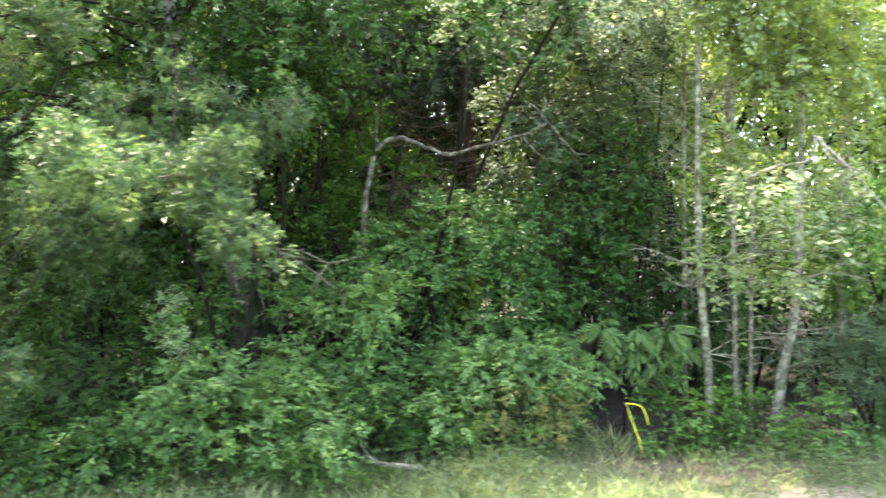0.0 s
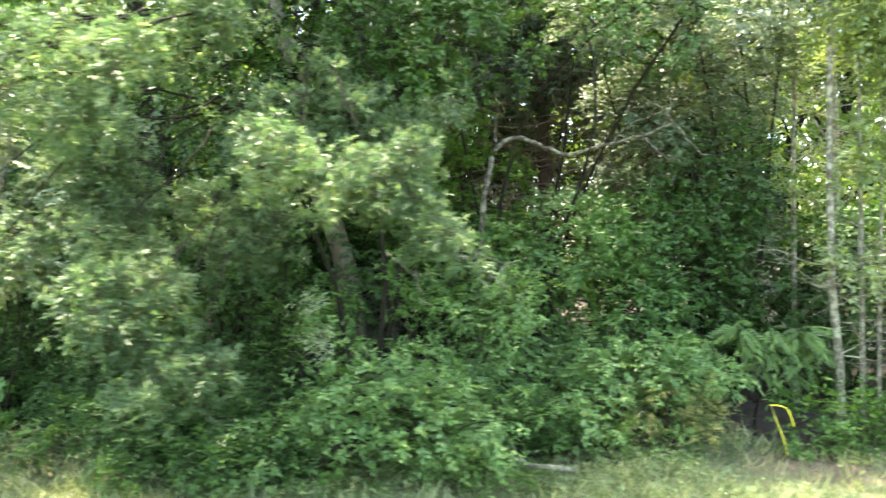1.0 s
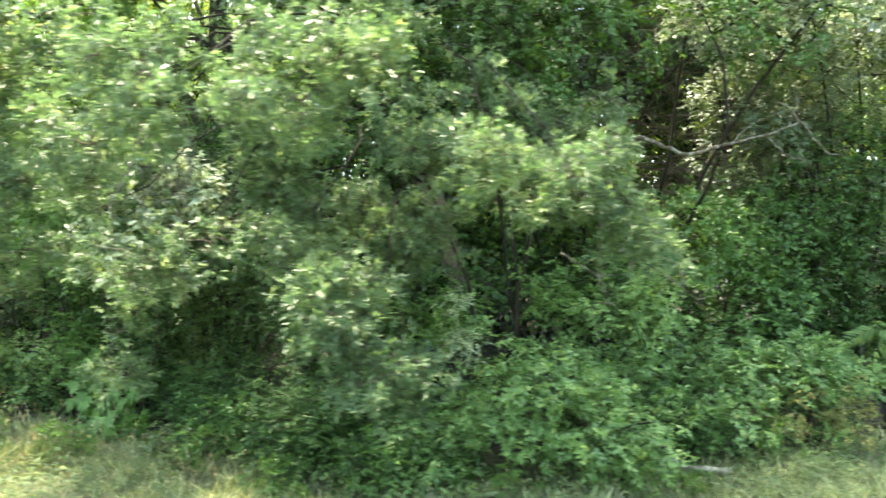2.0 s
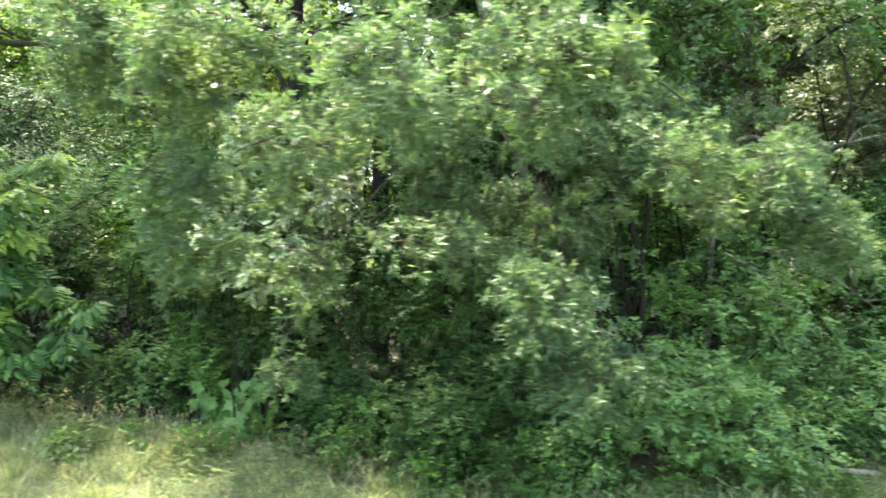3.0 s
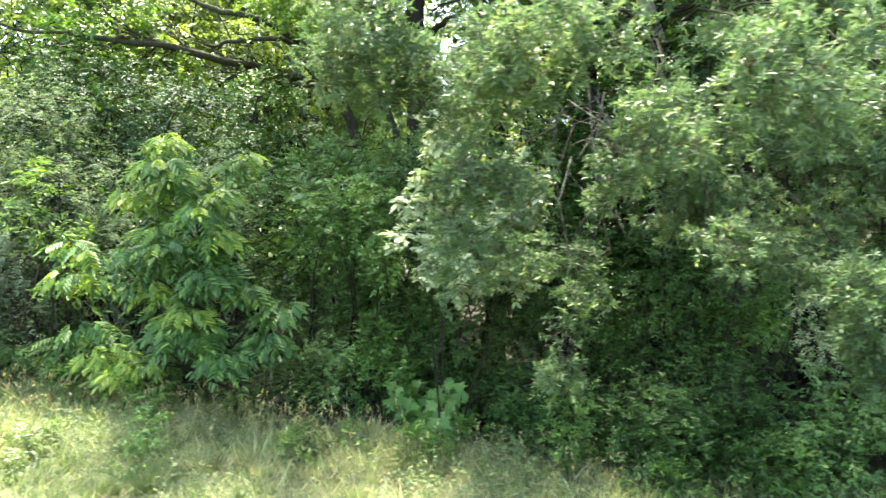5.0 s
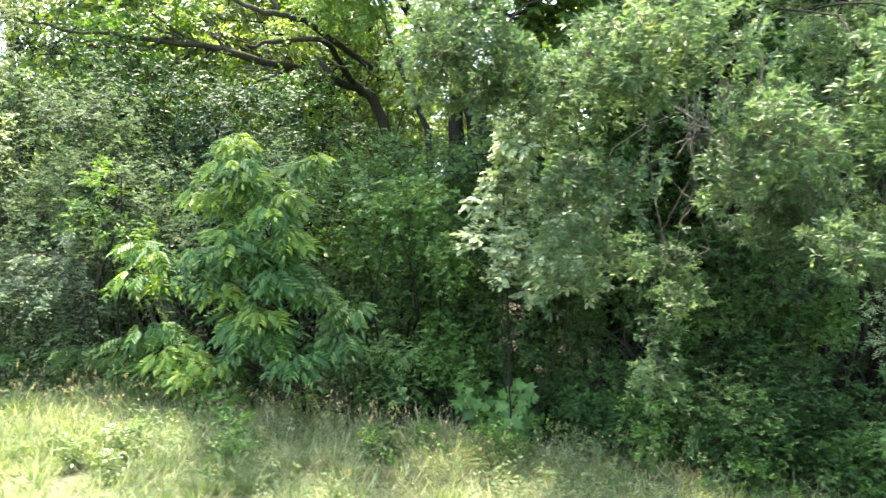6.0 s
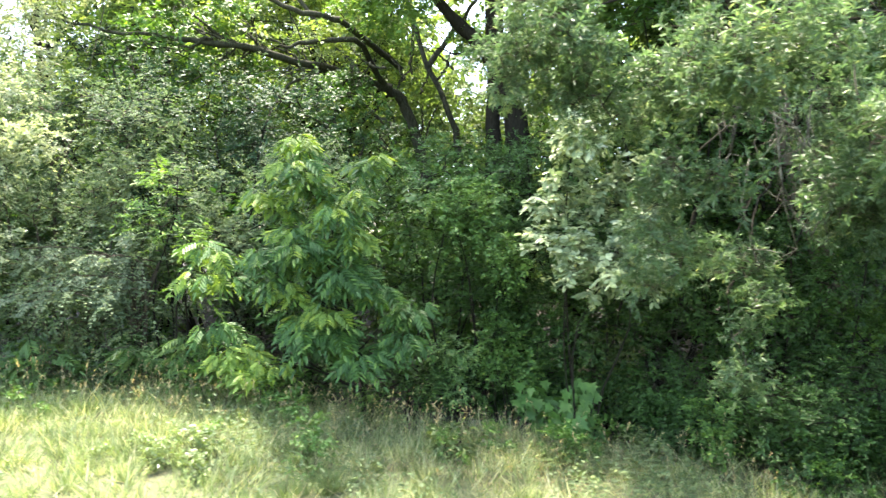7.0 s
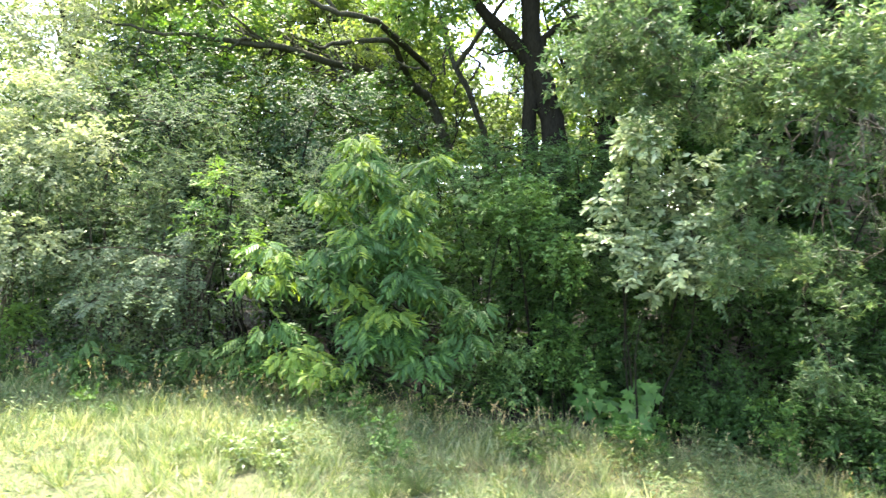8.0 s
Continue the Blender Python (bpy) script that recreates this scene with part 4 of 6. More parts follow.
spray_shrub()
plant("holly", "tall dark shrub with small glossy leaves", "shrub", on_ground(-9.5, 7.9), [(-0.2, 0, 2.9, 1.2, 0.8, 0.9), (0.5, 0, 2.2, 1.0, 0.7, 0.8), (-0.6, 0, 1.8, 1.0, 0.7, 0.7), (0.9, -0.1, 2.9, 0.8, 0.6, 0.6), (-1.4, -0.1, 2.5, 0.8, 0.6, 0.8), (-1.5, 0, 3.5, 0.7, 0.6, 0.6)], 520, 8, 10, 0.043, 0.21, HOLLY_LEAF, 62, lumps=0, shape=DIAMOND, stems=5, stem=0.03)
plant("sapling", "thin sapling with yellow-green young leaves", "sapling", on_ground(-9.2, 6.0), [(0, 0, 2.0, 0.28, 0.25, 0.25), (-0.25, 0, 1.6, 0.25, 0.2, 0.16), (0.25, -0.05, 1.5, 0.25, 0.2, 0.2), (0.2, 0, 1.1, 0.4, 0.3, 0.3)], 30, 6, 8, 0.066, 0.18, BRIGHT_LEAF, 63, stems=2, stem=0.014, shape=SLIM)
plant("shrub", "dull green shrub among taller trees", "shrub", on_ground(-6.4, 6.8), [(0, 0, 2.2, 0.9, 0.6, 0.6), (0.9, 0.1, 2.3, 0.8, 0.5, 0.6), (0.5, -0.3, 1.4, 0.7, 0.5, 0.5), (-0.8, 0, 1.8, 0.8, 0.5, 0.7), (0.2, -0.2, 0.8, 0.7, 0.5, 0.5)], 359, 9, 12, 0.034, 0.18, MID_LEAF, 64, lumps=0, stems=5, flat=0.35)
plant("shrub", "dull green shrub among taller trees", "shrub", on_ground(-8.4, 6.8), [(0, 0, 1.9, 0.9, 0.6, 0.6), (-0.6, -0.2, 1.3, 0.6, 0.5, 0.5), (0.5, -0.1, 1.0, 0.7, 0.5, 0.6)], 262, 9, 12, 0.034, 0.18, PRIVET_LEAF, 65, lumps=0, stems=5, flat=0.4)
plant("shrub", "dull green shrub before the old oak", "shrub", on_ground(-5.9, 7.3), [(-0.3, 0, 2.45, 0.7, 0.5, 0.5), (0.35, -0.1, 2.3, 0.6, 0.5, 0.55), (0.9, 0, 2.2, 0.5, 0.4, 0.5), (0.1, -0.1, 1.5, 0.8, 0.5, 0.6)], 260, 9, 11, 0.042, 0.2, MID_LEAF, 68, lumps=0, stems=5, flat=0.3)
plant("vine_shrub", "shrub hung with broad vine leaves, paled for sunlight", "shrub", on_ground(-5.3, 5.45), [(-0.1, 0, 2.6, 0.3, 0.3, 0.3), (-0.15, -0.05, 1.95, 0.35, 0.3, 0.3), (0.2, 0, 1.5, 0.5, 0.4, 0.3), (0.45, 0.1, 2.1, 0.4, 0.4, 0.4)], 130, 8, 9, 0.066, 0.12, VINE_LEAF, 66, stem=0.011, stems=4, shell=0.5, shape=OVAL)
plant("shrub", "green shrub under the vine", "shrub", on_ground(-5.0, 6.2), [(0, 0, 1.0, 0.8, 0.5, 0.6), (-0.5, 0, 0.6, 0.6, 0.4, 0.5), (0.6, 0, 1.6, 0.7, 0.5, 0.6)], 206, 9, 12, 0.037, 0.16, DARK_LEAF, 67, lumps=0, stems=4)
for k_, (x, back, w, h, mat_) in enumerate([(-9.7, 0.25, 0.5, 0.4, MID_LEAF), (-8.8, 0.25, 0.45, 0.45, MID_LEAF), (-7.9, 0.25, 0.45, 0.4, DARK_LEAF), (-6.85, 0.4, 0.35, 0.42, DARK_LEAF), (-6.2, 0.75, 0.4, 0.5, MID_LEAF), (-5.6, 0.8, 0.4, 0.55, MID_LEAF), (-4.9, 0.75, 0.35, 0.45, MID_LEAF), (-4.5, 0.25, 0.35, 0.42, DARK_LEAF)]):
    plant("low_shrub", "low green bush at the grass edge", "shrub", on_ground(x, float(edge_y(x)) + back), [(0, 0, h * 0.55, w, 0.35, h * 0.55), (w * 0.4, 0, h * 0.8, w * 0.6, 0.3, h * 0.4)], 76, 8, 12, 0.030, 0.12, mat_, 70 + k_, lumps=0, group="bushes at the grass edge")


def compound_leaf(name, material, pairs=6, length=0.36, leaflet=0.13, width=1.0, droop=0.35, hang=0.45):
    """A feather leaf: a stalk that bends down, with leaflets in pairs and one at its tip."""
    def spine(u):
        return np.array((0, u * length, -droop * length * u * u))
    pos, along, size = [], [], []
    for k in range(pairs):
        u = 0.28 + 0.66 * k / pairs
        for s in (-1, 1):
            pos.append(spine(u)), along.append((s * 0.75, 0.55, -hang)), size.append(leaflet * (1.05 - 0.35 * abs(u - 0.55)))
    pos.append(spine(1)), along.append((0, 1, -0.5)), size.append(leaflet)
    tv, tf = OVAL
    pieces = [tube([spine(u) for u in (0, 0.35, 0.7, 1)], (0.004, 0.003, 0.002, 0.001), 3)]
    for p, a, s in zip(pos, along, size):
        y = unit(np.array(a, dtype=float))
        x = unit(np.cross(y, UP))
        z = np.cross(x, y)
        pieces.append((p + s * (tv[:, 0:1] * width * x + tv[:, 1:2] * y + tv[:, 2:3] * z), tf))
    return mesh_of(name, *joined(pieces), material)


def feathered(name, label, category, at, limbs, count, meshes, seed, bark, radius=0.02, tufted=False):
    """A shrub whose large feather leaves are parts of their own, along its limbs (lines from its foot) or in tufts at their ends."""
    rng = np.random.default_rng(seed)
    root = thing(name, label, category, at)
    lines, stems = [], []
    for k, (a, b) in enumerate(limbs):
        p = wander(a, b, 9, 0.25, rng)
        r = radius if k == 0 else radius * 0.5
        stems.append(part("trunk" if k == 0 else "bough", mesh_of("stem", *joined([tube(p, np.linspace(r, r * 0.3, 9), 7)]), bark, True), root))
        lines.append(p)
    share = np.array([np.linalg.norm(np.array(b) - np.array(a)) for a, b in limbs])
    for _ in range(count):
        i = rng.choice(len(lines), p=share / share.sum())
        p = lines[i]
        u = (1 - 0.55 * rng.random() ** 1.6 if tufted else rng.uniform(0.3, 1.0) ** 0.7) * 8
        i0 = min(int(u), 7)
        at_ = p[i0] + (p[i0 + 1] - p[i0]) * (u - i0)
        a = rng.uniform(0, 2 * math.pi)
        way = unit(np.array((math.cos(a), math.sin(a) - 0.45, rng.uniform(-0.9, 0.2))))
        x = unit(np.cross(way, UP + (0, -0.8 if tufted else -0.4, 0) + rng.normal(0, 0.5, 3)))
        z = np.cross(x, way)
        size = rng.uniform(0.6, 1.1)
        leaf = part("leaf", meshes[rng.integers(len(meshes))], stems[i])
        leaf.matrix_basis = Matrix([[*(size * v for v in (x[r], way[r], z[r])), at_[r]] for r in range(3)] + [[0, 0, 0, 1]])
    return root


ash_leaves = [compound_leaf("ash_leaf", ASH_LEAF, 5, 0.21, 0.092, 0.56, d, 0.35) for d in (0.35, 0.6, 0.85)]
young_ash = [compound_leaf("ash_leaf", YOUNG_ASH_LEAF, 5, 0.19, 0.09, 0.58, d, 0.35) for d in (0.4, 0.7)]


def ash():
    """A young ash: a thin trunk, boughs in tiers, and at each bough's end rosettes of drooping feather leaves with dark gaps between the tiers."""
    rng = np.random.default_rng(81)
    root = thing("ash_sapling", "young ash with bright green feather leaves", "tree", on_ground(-7.23, 5.6))
    trunk = wander((0, 0, -0.1), (-0.5, -0.05, 2.55), 16, 0.2, rng)
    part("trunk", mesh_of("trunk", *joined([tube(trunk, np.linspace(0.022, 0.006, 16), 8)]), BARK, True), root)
    # Ends of the boughs; the last number is the share of young, paler leaves, raised for sunlit clusters.
    ends = [(-0.58, -0.1, 2.56, 0.6), (-0.74, -0.1, 2.36, 0.5), (0.09, 0, 2.4, 0.4), (-0.9, -0.1, 2.1, 0.7), (-0.1, -0.2, 2.08, 0.6), (-0.46, -0.3, 2.2, 0.5),
            (-0.9, -0.15, 1.6, 0.1), (-0.05, -0.3, 1.72, 0.8), (-0.53, -0.35, 1.62, 0.1), (-0.8, -0.2, 1.3, 0.8), (-0.18, -0.35, 1.4, 0.1), (0.14, -0.15, 1.25, 0.1),
            (-0.28, -0.4, 1.08, 0.9), (0.47, -0.1, 1.1, 0.0), (-0.5, -0.25, 0.84, 0.05), (0.37, -0.2, 0.84, 0.0), (0.02, -0.35, 0.7, 0.0), (-0.22, -0.3, 0.9, 0.1),
            (-1.2, -0.1, 0.66, 0.9), (-0.98, -0.2, 0.52, 0.9), (-1.55, -0.05, 1.35, 0.3), (-1.42, -0.1, 1.62, 0.4), (-1.45, 0, 0.9, 0.1)]
    # More boughs fill the crown between those.
    for k in range(11):
        z = 0.85 + 1.6 * (k + rng.random()) / 11
        ends.append((-0.3 + rng.uniform(-0.42, 0.42) * (1.25 - 0.25 * z), rng.uniform(-0.35, 0.15), z, 0.35 if z > 1.5 else 0.08))
    rest, made = [], 0
    for x, y, z, young in ends:
        end = np.array((x, y, z))
        start = trunk[int(np.clip(np.argmin(np.abs(trunk[:, 2] - (z - 0.3 - 0.35 * abs(x - trunk[8, 0])))), 2, 14))]
        line = wander(start, end, 9, 0.2, rng, 0.05)
        bough = part("bough", mesh_of("bough", *joined([tube(line, np.linspace(0.009, 0.003, 9), 6)]), BARK, True), root)
        for u, many, spread in ((8, 11, 1.0), (7, 8, 1.0), (6, 6, 0.9), (5, 3, 0.8)):
            for k in range(many):
                turn = rng.uniform(0, 2 * math.pi) if u < 8 else 2 * math.pi * (k + rng.random() * 0.5) / many
                way = unit(np.array((math.cos(turn), math.sin(turn) * 0.8 - 0.35, rng.uniform(-0.75, 0.05))))
                at_ = line[u] + rng.normal(0, 0.025, 3) + way * 0.03
                xx = unit(np.cross(way, UP + (0, -0.75, 0) + rng.normal(0, 0.18, 3)))
                zz = np.cross(xx, way)
                size = rng.uniform(0.72, 1.12) * spread
                m = Matrix([[*(size * v for v in (xx[r], way[r], zz[r])), at_[r]] for r in range(3)] + [[0, 0, 0, 1]])
                set_ = young_ash if rng.random() < young and u > 5 else ash_leaves
                me = set_[rng.integers(len(set_))]
                if u > 6 and made < 300:
                    part("leaf", me, bough).matrix_basis = m
                    made += 1
                else:
                    rest.append((me, m))
    for label, kind_ in (("feather leaves along the boughs", ash_leaves), ("pale young feather leaves", young_ash)):
        pieces = []
        for me, m in rest:
            if me in kind_:
                co = np.empty(len(me.vertices) * 3)
                me.vertices.foreach_get("co", co)
                g = np.array(m)
                pieces.append((co.reshape(-1, 3) @ g[:3, :3].T + g[:3, 3], [tuple(p.vertices) for p in me.polygons]))
        if pieces:
            part("leaf_mass", mesh_of("leaf_mass", *joined(pieces), kind_[0].materials[0]), root, label, kind="stuff")


ash()
sumac_leaves = [compound_leaf("sumac_leaf", SUMAC_LEAF, 6, 0.27, 0.084, 0.5, d) for d in (0.25, 0.5)]
feathered("sumac", "sumac with broad drooping feather leaves", "shrub", on_ground(1.75, 5.85), [((0, 0, -0.1), (0.05, -0.2, 1.05)), ((0, 0, 0.3), (-0.6, -0.2, 1.0)), ((0, 0, 0.3), (0.6, -0.15, 0.95)), ((0, 0, 0.3), (0.2, -0.35, 0.75)), ((0, 0, 0.4), (-0.3, -0.3, 1.1)), ((0, 0, 0.4), (0.35, -0.25, 1.1))], 84, sumac_leaves, 82, BARK, 0.015, True)
feathered("sumac", "sumac with broad drooping feather leaves", "shrub", on_ground(-9.0, 5.95), [((0, 0, -0.1), (0.1, -0.2, 0.6)), ((0, 0, 0.1), (-0.5, -0.2, 0.5)), ((0, 0, 0.1), (0.5, -0.15, 0.45))], 60, sumac_leaves, 83, BARK, 0.012)
feathered("sumac", "low sumac with pale feather leaves at the grass edge", "shrub", on_ground(-10.4, 5.75), [((0, 0, -0.1), (0.05, -0.1, 0.55)), ((0, 0, 0), (-0.35, -0.1, 0.45)), ((0, 0, 0), (0.35, -0.1, 0.42))], 42, sumac_leaves, 86, BARK, 0.01)


def lobed_leaf(name, material, size):
    """A broad leaf with five pointed lobes."""
    v = [(0, 0, 0)]
    outline = [(0, 0.02), (0.2, -0.04), (0.42, 0.02), (0.26, 0.2), (0.6, 0.42), (0.24, 0.44), (0.27, 0.68), (0.12, 0.6), (0, 1.0)]
    full = outline + [(-x, y) for x, y in outline[-2:0:-1]]
    v += [(x * size, y * size, (0.18 * abs(x) - 0.25 * y * y) * size) for x, y in full]
    v[0] = (0, 0.3 * size, -0.02 * size)
    f = [(0, k + 1, (k + 1) % len(full) + 1) for k in range(len(full))]
    return mesh_of(name, *joined([(np.array(v), f)]), material)


def maple_seedling(at, height, count, seed, spread):
    rng = np.random.default_rng(seed)
    root = thing("maple_seedling", "low maple seedling with broad lobed leaves", "seedling", at)
    mesh = lobed_leaf("maple_leaf", SEEDLING_LEAF, 0.14)
    tops = [np.array((rng.normal(0, spread), rng.normal(-0.05, spread * 0.6), height * (0.6 + 0.1 * k))) for k in range(5)]
    stems = []
    for tp in tops:
        stems.append(part("stem", mesh_of("stem", *joined([tube(wander((0, 0, -0.05), tp, 6, 0.2, rng), np.linspace(0.007, 0.003, 6), 5)]), BARK, True), root))
    for k in range(count):
        tp = tops[k % 5]
        at_ = tp * rng.uniform(0.15, 1.05) + rng.normal(0, 0.07, 3)
        a = rng.uniform(0, 2 * math.pi)
        way = unit(np.array((math.cos(a), math.sin(a) - 0.5, rng.uniform(-1.3, -0.2))))
        x = unit(np.cross(way, UP * 0.6 + rng.normal(0, 0.25, 3) + (0, -1.0, 0)))
        z = np.cross(x, way)
        s = rng.uniform(0.6, 1.2)
        leaf = part("leaf", mesh, stems[k % 5])
        leaf.matrix_basis = Matrix(((x[0] * s, way[0] * s, z[0] * s, at_[0]), (x[1] * s, way[1] * s, z[1] * s, at_[1]), (x[2] * s, way[2] * s, z[2] * s, at_[2]), (0, 0, 0, 1)))


maple_seedling(on_ground(-5.26, 5.5), 0.48, 95, 84, 0.11)
maple_seedling(on_ground(-5.68, 5.75), 0.42, 36, 85, 0.12)


plant("shrub", "small leafy shrub standing out before a dark hollow", "shrub", on_ground(-5.95, 5.85), [(0, -0.05, 0.76, 0.27, 0.18, 0.2), (0.1, -0.1, 0.55, 0.22, 0.16, 0.16)], 34, 8, 10, 0.042, 0.15, SHRUB_LEAF, 131, stem=0.008, flat=0.35)
plant("shrub", "small green shrub at the grass edge", "shrub", on_ground(-6.5, 5.9), [(0, 0, 0.36, 0.3, 0.18, 0.2), (0.15, -0.05, 0.62, 0.24, 0.15, 0.12)], 36, 8, 10, 0.036, 0.15, FRONT_LEAF, 132, stem=0.007, flat=0.35)
plant("seedling", "slender sprig with pale leaves before a dark hollow", "seedling", on_ground(-4.85, 6.05), [(0, 0, 0.9, 0.09, 0.08, 0.16), (0.02, 0, 0.64, 0.15, 0.1, 0.14), (-0.02, 0, 0.4, 0.17, 0.1, 0.12)], 26, 8, 9, 0.034, 0.10, SUNNY_LEAF, 133, stem=0.006)
plant("shrub", "low leafy green shrub at the grass edge", "shrub", on_ground(-4.3, 5.28), [(0, 0, 0.42, 0.17, 0.14, 0.16), (0.12, 0, 0.22, 0.18, 0.13, 0.14)], 24, 8, 10, 0.042, 0.14, SHRUB_LEAF, 134, stem=0.007, flat=0.35)
plant("tall_shrub", "leafy green shrub beside a young ash", "shrub", on_ground(-6.2, 6.1), [(-0.1, -0.1, 1.75, 0.35, 0.25, 0.3), (0.25, -0.2, 1.4, 0.3, 0.22, 0.25), (-0.35, 0, 2.1, 0.3, 0.22, 0.22), (0.1, 0, 2.2, 0.3, 0.2, 0.2)], 88, 8, 10, 0.044, 0.17, SHRUB_LEAF, 135, stem=0.012, flat=0.3)


plant("shrub", "thin shrub with small leaves paled to imitate glints", "shrub", on_ground(-2.33, 5.2), [(-0.02, 0, 1.3, 0.12, 0.1, 0.14), (0.05, 0, 1.05, 0.14, 0.1, 0.14)], 20, 7, 8, 0.032, 0.11, VINE_LEAF, 136, stem=0.006)
dead_brush(on_ground(-2.55, 6.35), 0.4, 1.3, 12, 137)


def great_oak():
    """The old oak behind: a thick dark trunk that forks, with long limbs to one side."""
    rng = np.random.default_rng(91)
    at = on_ground(-5.45, 9.6)
    o = np.array(at)
    root = thing("great_oak", "old oak with a thick dark forked trunk", "tree", at)

    def limb(name, line, r0, r1, sides=10, bark=BARK):
        p = np.array(line, dtype=float)
        u = np.linspace(0, len(p) - 1, 4 * len(p))
        q = np.stack([np.interp(u, np.arange(len(p)), p[:, c]) for c in range(3)], axis=1)
        q[1:-1] = (q[:-2] + 2 * q[1:-1] + q[2:]) / 4
        q += rng.normal(0, 0.015, q.shape)
        part(name, mesh_of(name, *joined([tube(q - o, np.linspace(r0, r1, len(q)), sides, 0.08, rng)]), bark, True), root)
        return q

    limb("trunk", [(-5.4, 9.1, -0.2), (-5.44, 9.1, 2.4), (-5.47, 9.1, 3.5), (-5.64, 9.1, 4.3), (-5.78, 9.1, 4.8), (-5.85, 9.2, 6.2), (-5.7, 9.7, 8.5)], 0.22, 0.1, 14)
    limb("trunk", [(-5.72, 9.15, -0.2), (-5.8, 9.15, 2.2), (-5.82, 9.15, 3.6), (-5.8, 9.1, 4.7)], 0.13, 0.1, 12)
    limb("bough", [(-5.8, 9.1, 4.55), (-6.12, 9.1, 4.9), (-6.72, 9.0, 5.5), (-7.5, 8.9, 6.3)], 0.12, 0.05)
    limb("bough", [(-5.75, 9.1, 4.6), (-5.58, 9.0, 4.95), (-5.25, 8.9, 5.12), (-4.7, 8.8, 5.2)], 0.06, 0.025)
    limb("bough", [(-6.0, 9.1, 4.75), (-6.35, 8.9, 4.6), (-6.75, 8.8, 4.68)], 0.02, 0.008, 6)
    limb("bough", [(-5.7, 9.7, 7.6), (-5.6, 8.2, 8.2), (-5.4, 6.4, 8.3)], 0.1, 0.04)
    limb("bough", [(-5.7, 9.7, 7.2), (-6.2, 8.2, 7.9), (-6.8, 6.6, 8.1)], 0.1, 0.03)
    # The first three lobes are unseen, placed for shade on ash and grass.
    lobes = [(-5.9, 6.2, 8.1, 0.7, 0.45, 0.35), (-7.9, 7.6, 8.0, 1.25, 0.7, 0.6), (-7.9, 6.6, 8.0, 1.1, 0.7, 0.4), (-5.5, 9.5, 9.2, 2.4, 2, 1.2), (-7.0, 9.2, 7.2, 1.6, 1.4, 0.9), (-4.0, 9.5, 6.6, 1.4, 1.2, 0.8), (-5.8, 9.2, 10, 2.2, 2, 1.4), (-3.6, 8.4, 5.3, 1.0, 0.8, 0.6), (-7.2, 8.4, 5.9, 0.9, 0.7, 0.4), (-4.5, 9.0, 5.0, 0.7, 0.5, 0.6)]
    pos, along, up, size, a, b, centre = foliage([(x - o[0], y - o[1], z - o[2], p, q, r) for x, y, z, p, q, r in lobes], 520, 7, 9, 0.13, 0.3, rng, shell=0.35)
    part("crown", leaves_mesh("crown", DIAMOND, pos, along, up, size, WOOD_LEAF), root)
    # More foliage above the view, added to deepen the shade behind the ash.
    pos, along, up, size, a, b, centre = foliage([(x - o[0], y - o[1], z - o[2], p, q, r) for x, y, z, p, q, r in ((-4.4, 8.9, 7.4, 1.3, 0.8, 0.5), (-6.0, 9.0, 8.2, 1.0, 0.7, 0.4))], 80, 8, 8, 0.2, 0.4, rng, shell=0.15)
    part("shade_crown", leaves_mesh("shade_crown", DIAMOND, pos, along, up, size, WOOD_LEAF), root, kind="stuff")
    pos, along, up, size, a, b, centre = foliage([(x - o[0], y - o[1], z - o[2], p, q, r) for x, y, z, p, q, r in ((-7.3, 8.3, 5.1, 0.7, 0.5, 0.3), (-9.8, 8.5, 5.25, 0.6, 0.5, 0.3), (-5.15, 9.2, 3.9, 0.4, 0.25, 0.35), (-5.95, 9.2, 5.0, 0.4, 0.25, 0.25), (-5.0, 9.1, 5.3, 0.5, 0.3, 0.4))], 120, 8, 9, 0.075, 0.24, rng, shell=0.2, droop=0.4)
    part("low_crown", leaves_mesh("low_crown", DIAMOND, pos, along, up, size, BRIGHT_LEAF), root, kind="stuff")
    limb("bough", [(-5.7, 9.65, 6.2), (-6.6, 9.0, 5.8), (-7.8, 8.5, 5.5), (-9.8, 8.5, 5.4)], 0.05, 0.012)
    at = on_ground(-4.6, 9.6)
    o = np.array(at)
    root = thing("forest_tree", "straight dark trunk beside the old oak", "tree", at, "trees of the wood")
    limb("trunk", [(-4.6, 9.6, -0.2), (-4.6, 9.6, 3.6), (-4.55, 9.6, 9)], 0.16, 0.08)
    pos, along, up, size, a, b, centre = foliage([(0, 0, 8.5, 1.8, 1.6, 1.6), (0.5, -0.3, 6, 1.2, 1, 0.8)], 130, 7, 8, 0.11, 0.3, rng, shell=0.35)
    part("crown", leaves_mesh("crown", DIAMOND, pos, along, up, size, WOOD_LEAF), root)
    # A leaning tree with several stems and long low limbs.
    at = on_ground(-6.6, 11.9)
    o = np.array(at)
    root = thing("leaning_tree", "leaning tree with several dark stems and long low limbs", "tree", at)
    limb("trunk", [(-6.6, 11.9, -0.2), (-6.7, 11.9, 2.5), (-7.3, 11.9, 4.6), (-7.65, 11.6, 4.82), (-8.1, 11.0, 4.84), (-8.67, 10.2, 4.83), (-9.46, 9.0, 4.74), (-10.1, 8.4, 4.68), (-10.9, 8.0, 4.62), (-11.7, 7.8, 4.8)], 0.13, 0.008, 10, LIMB_BARK)
    limb("bough", [(-7.7, 11.5, 4.85), (-8.0, 10.0, 5.24), (-8.8, 9.9, 5.12), (-9.15, 9.7, 4.98)], 0.06, 0.02, 8, LIMB_BARK)
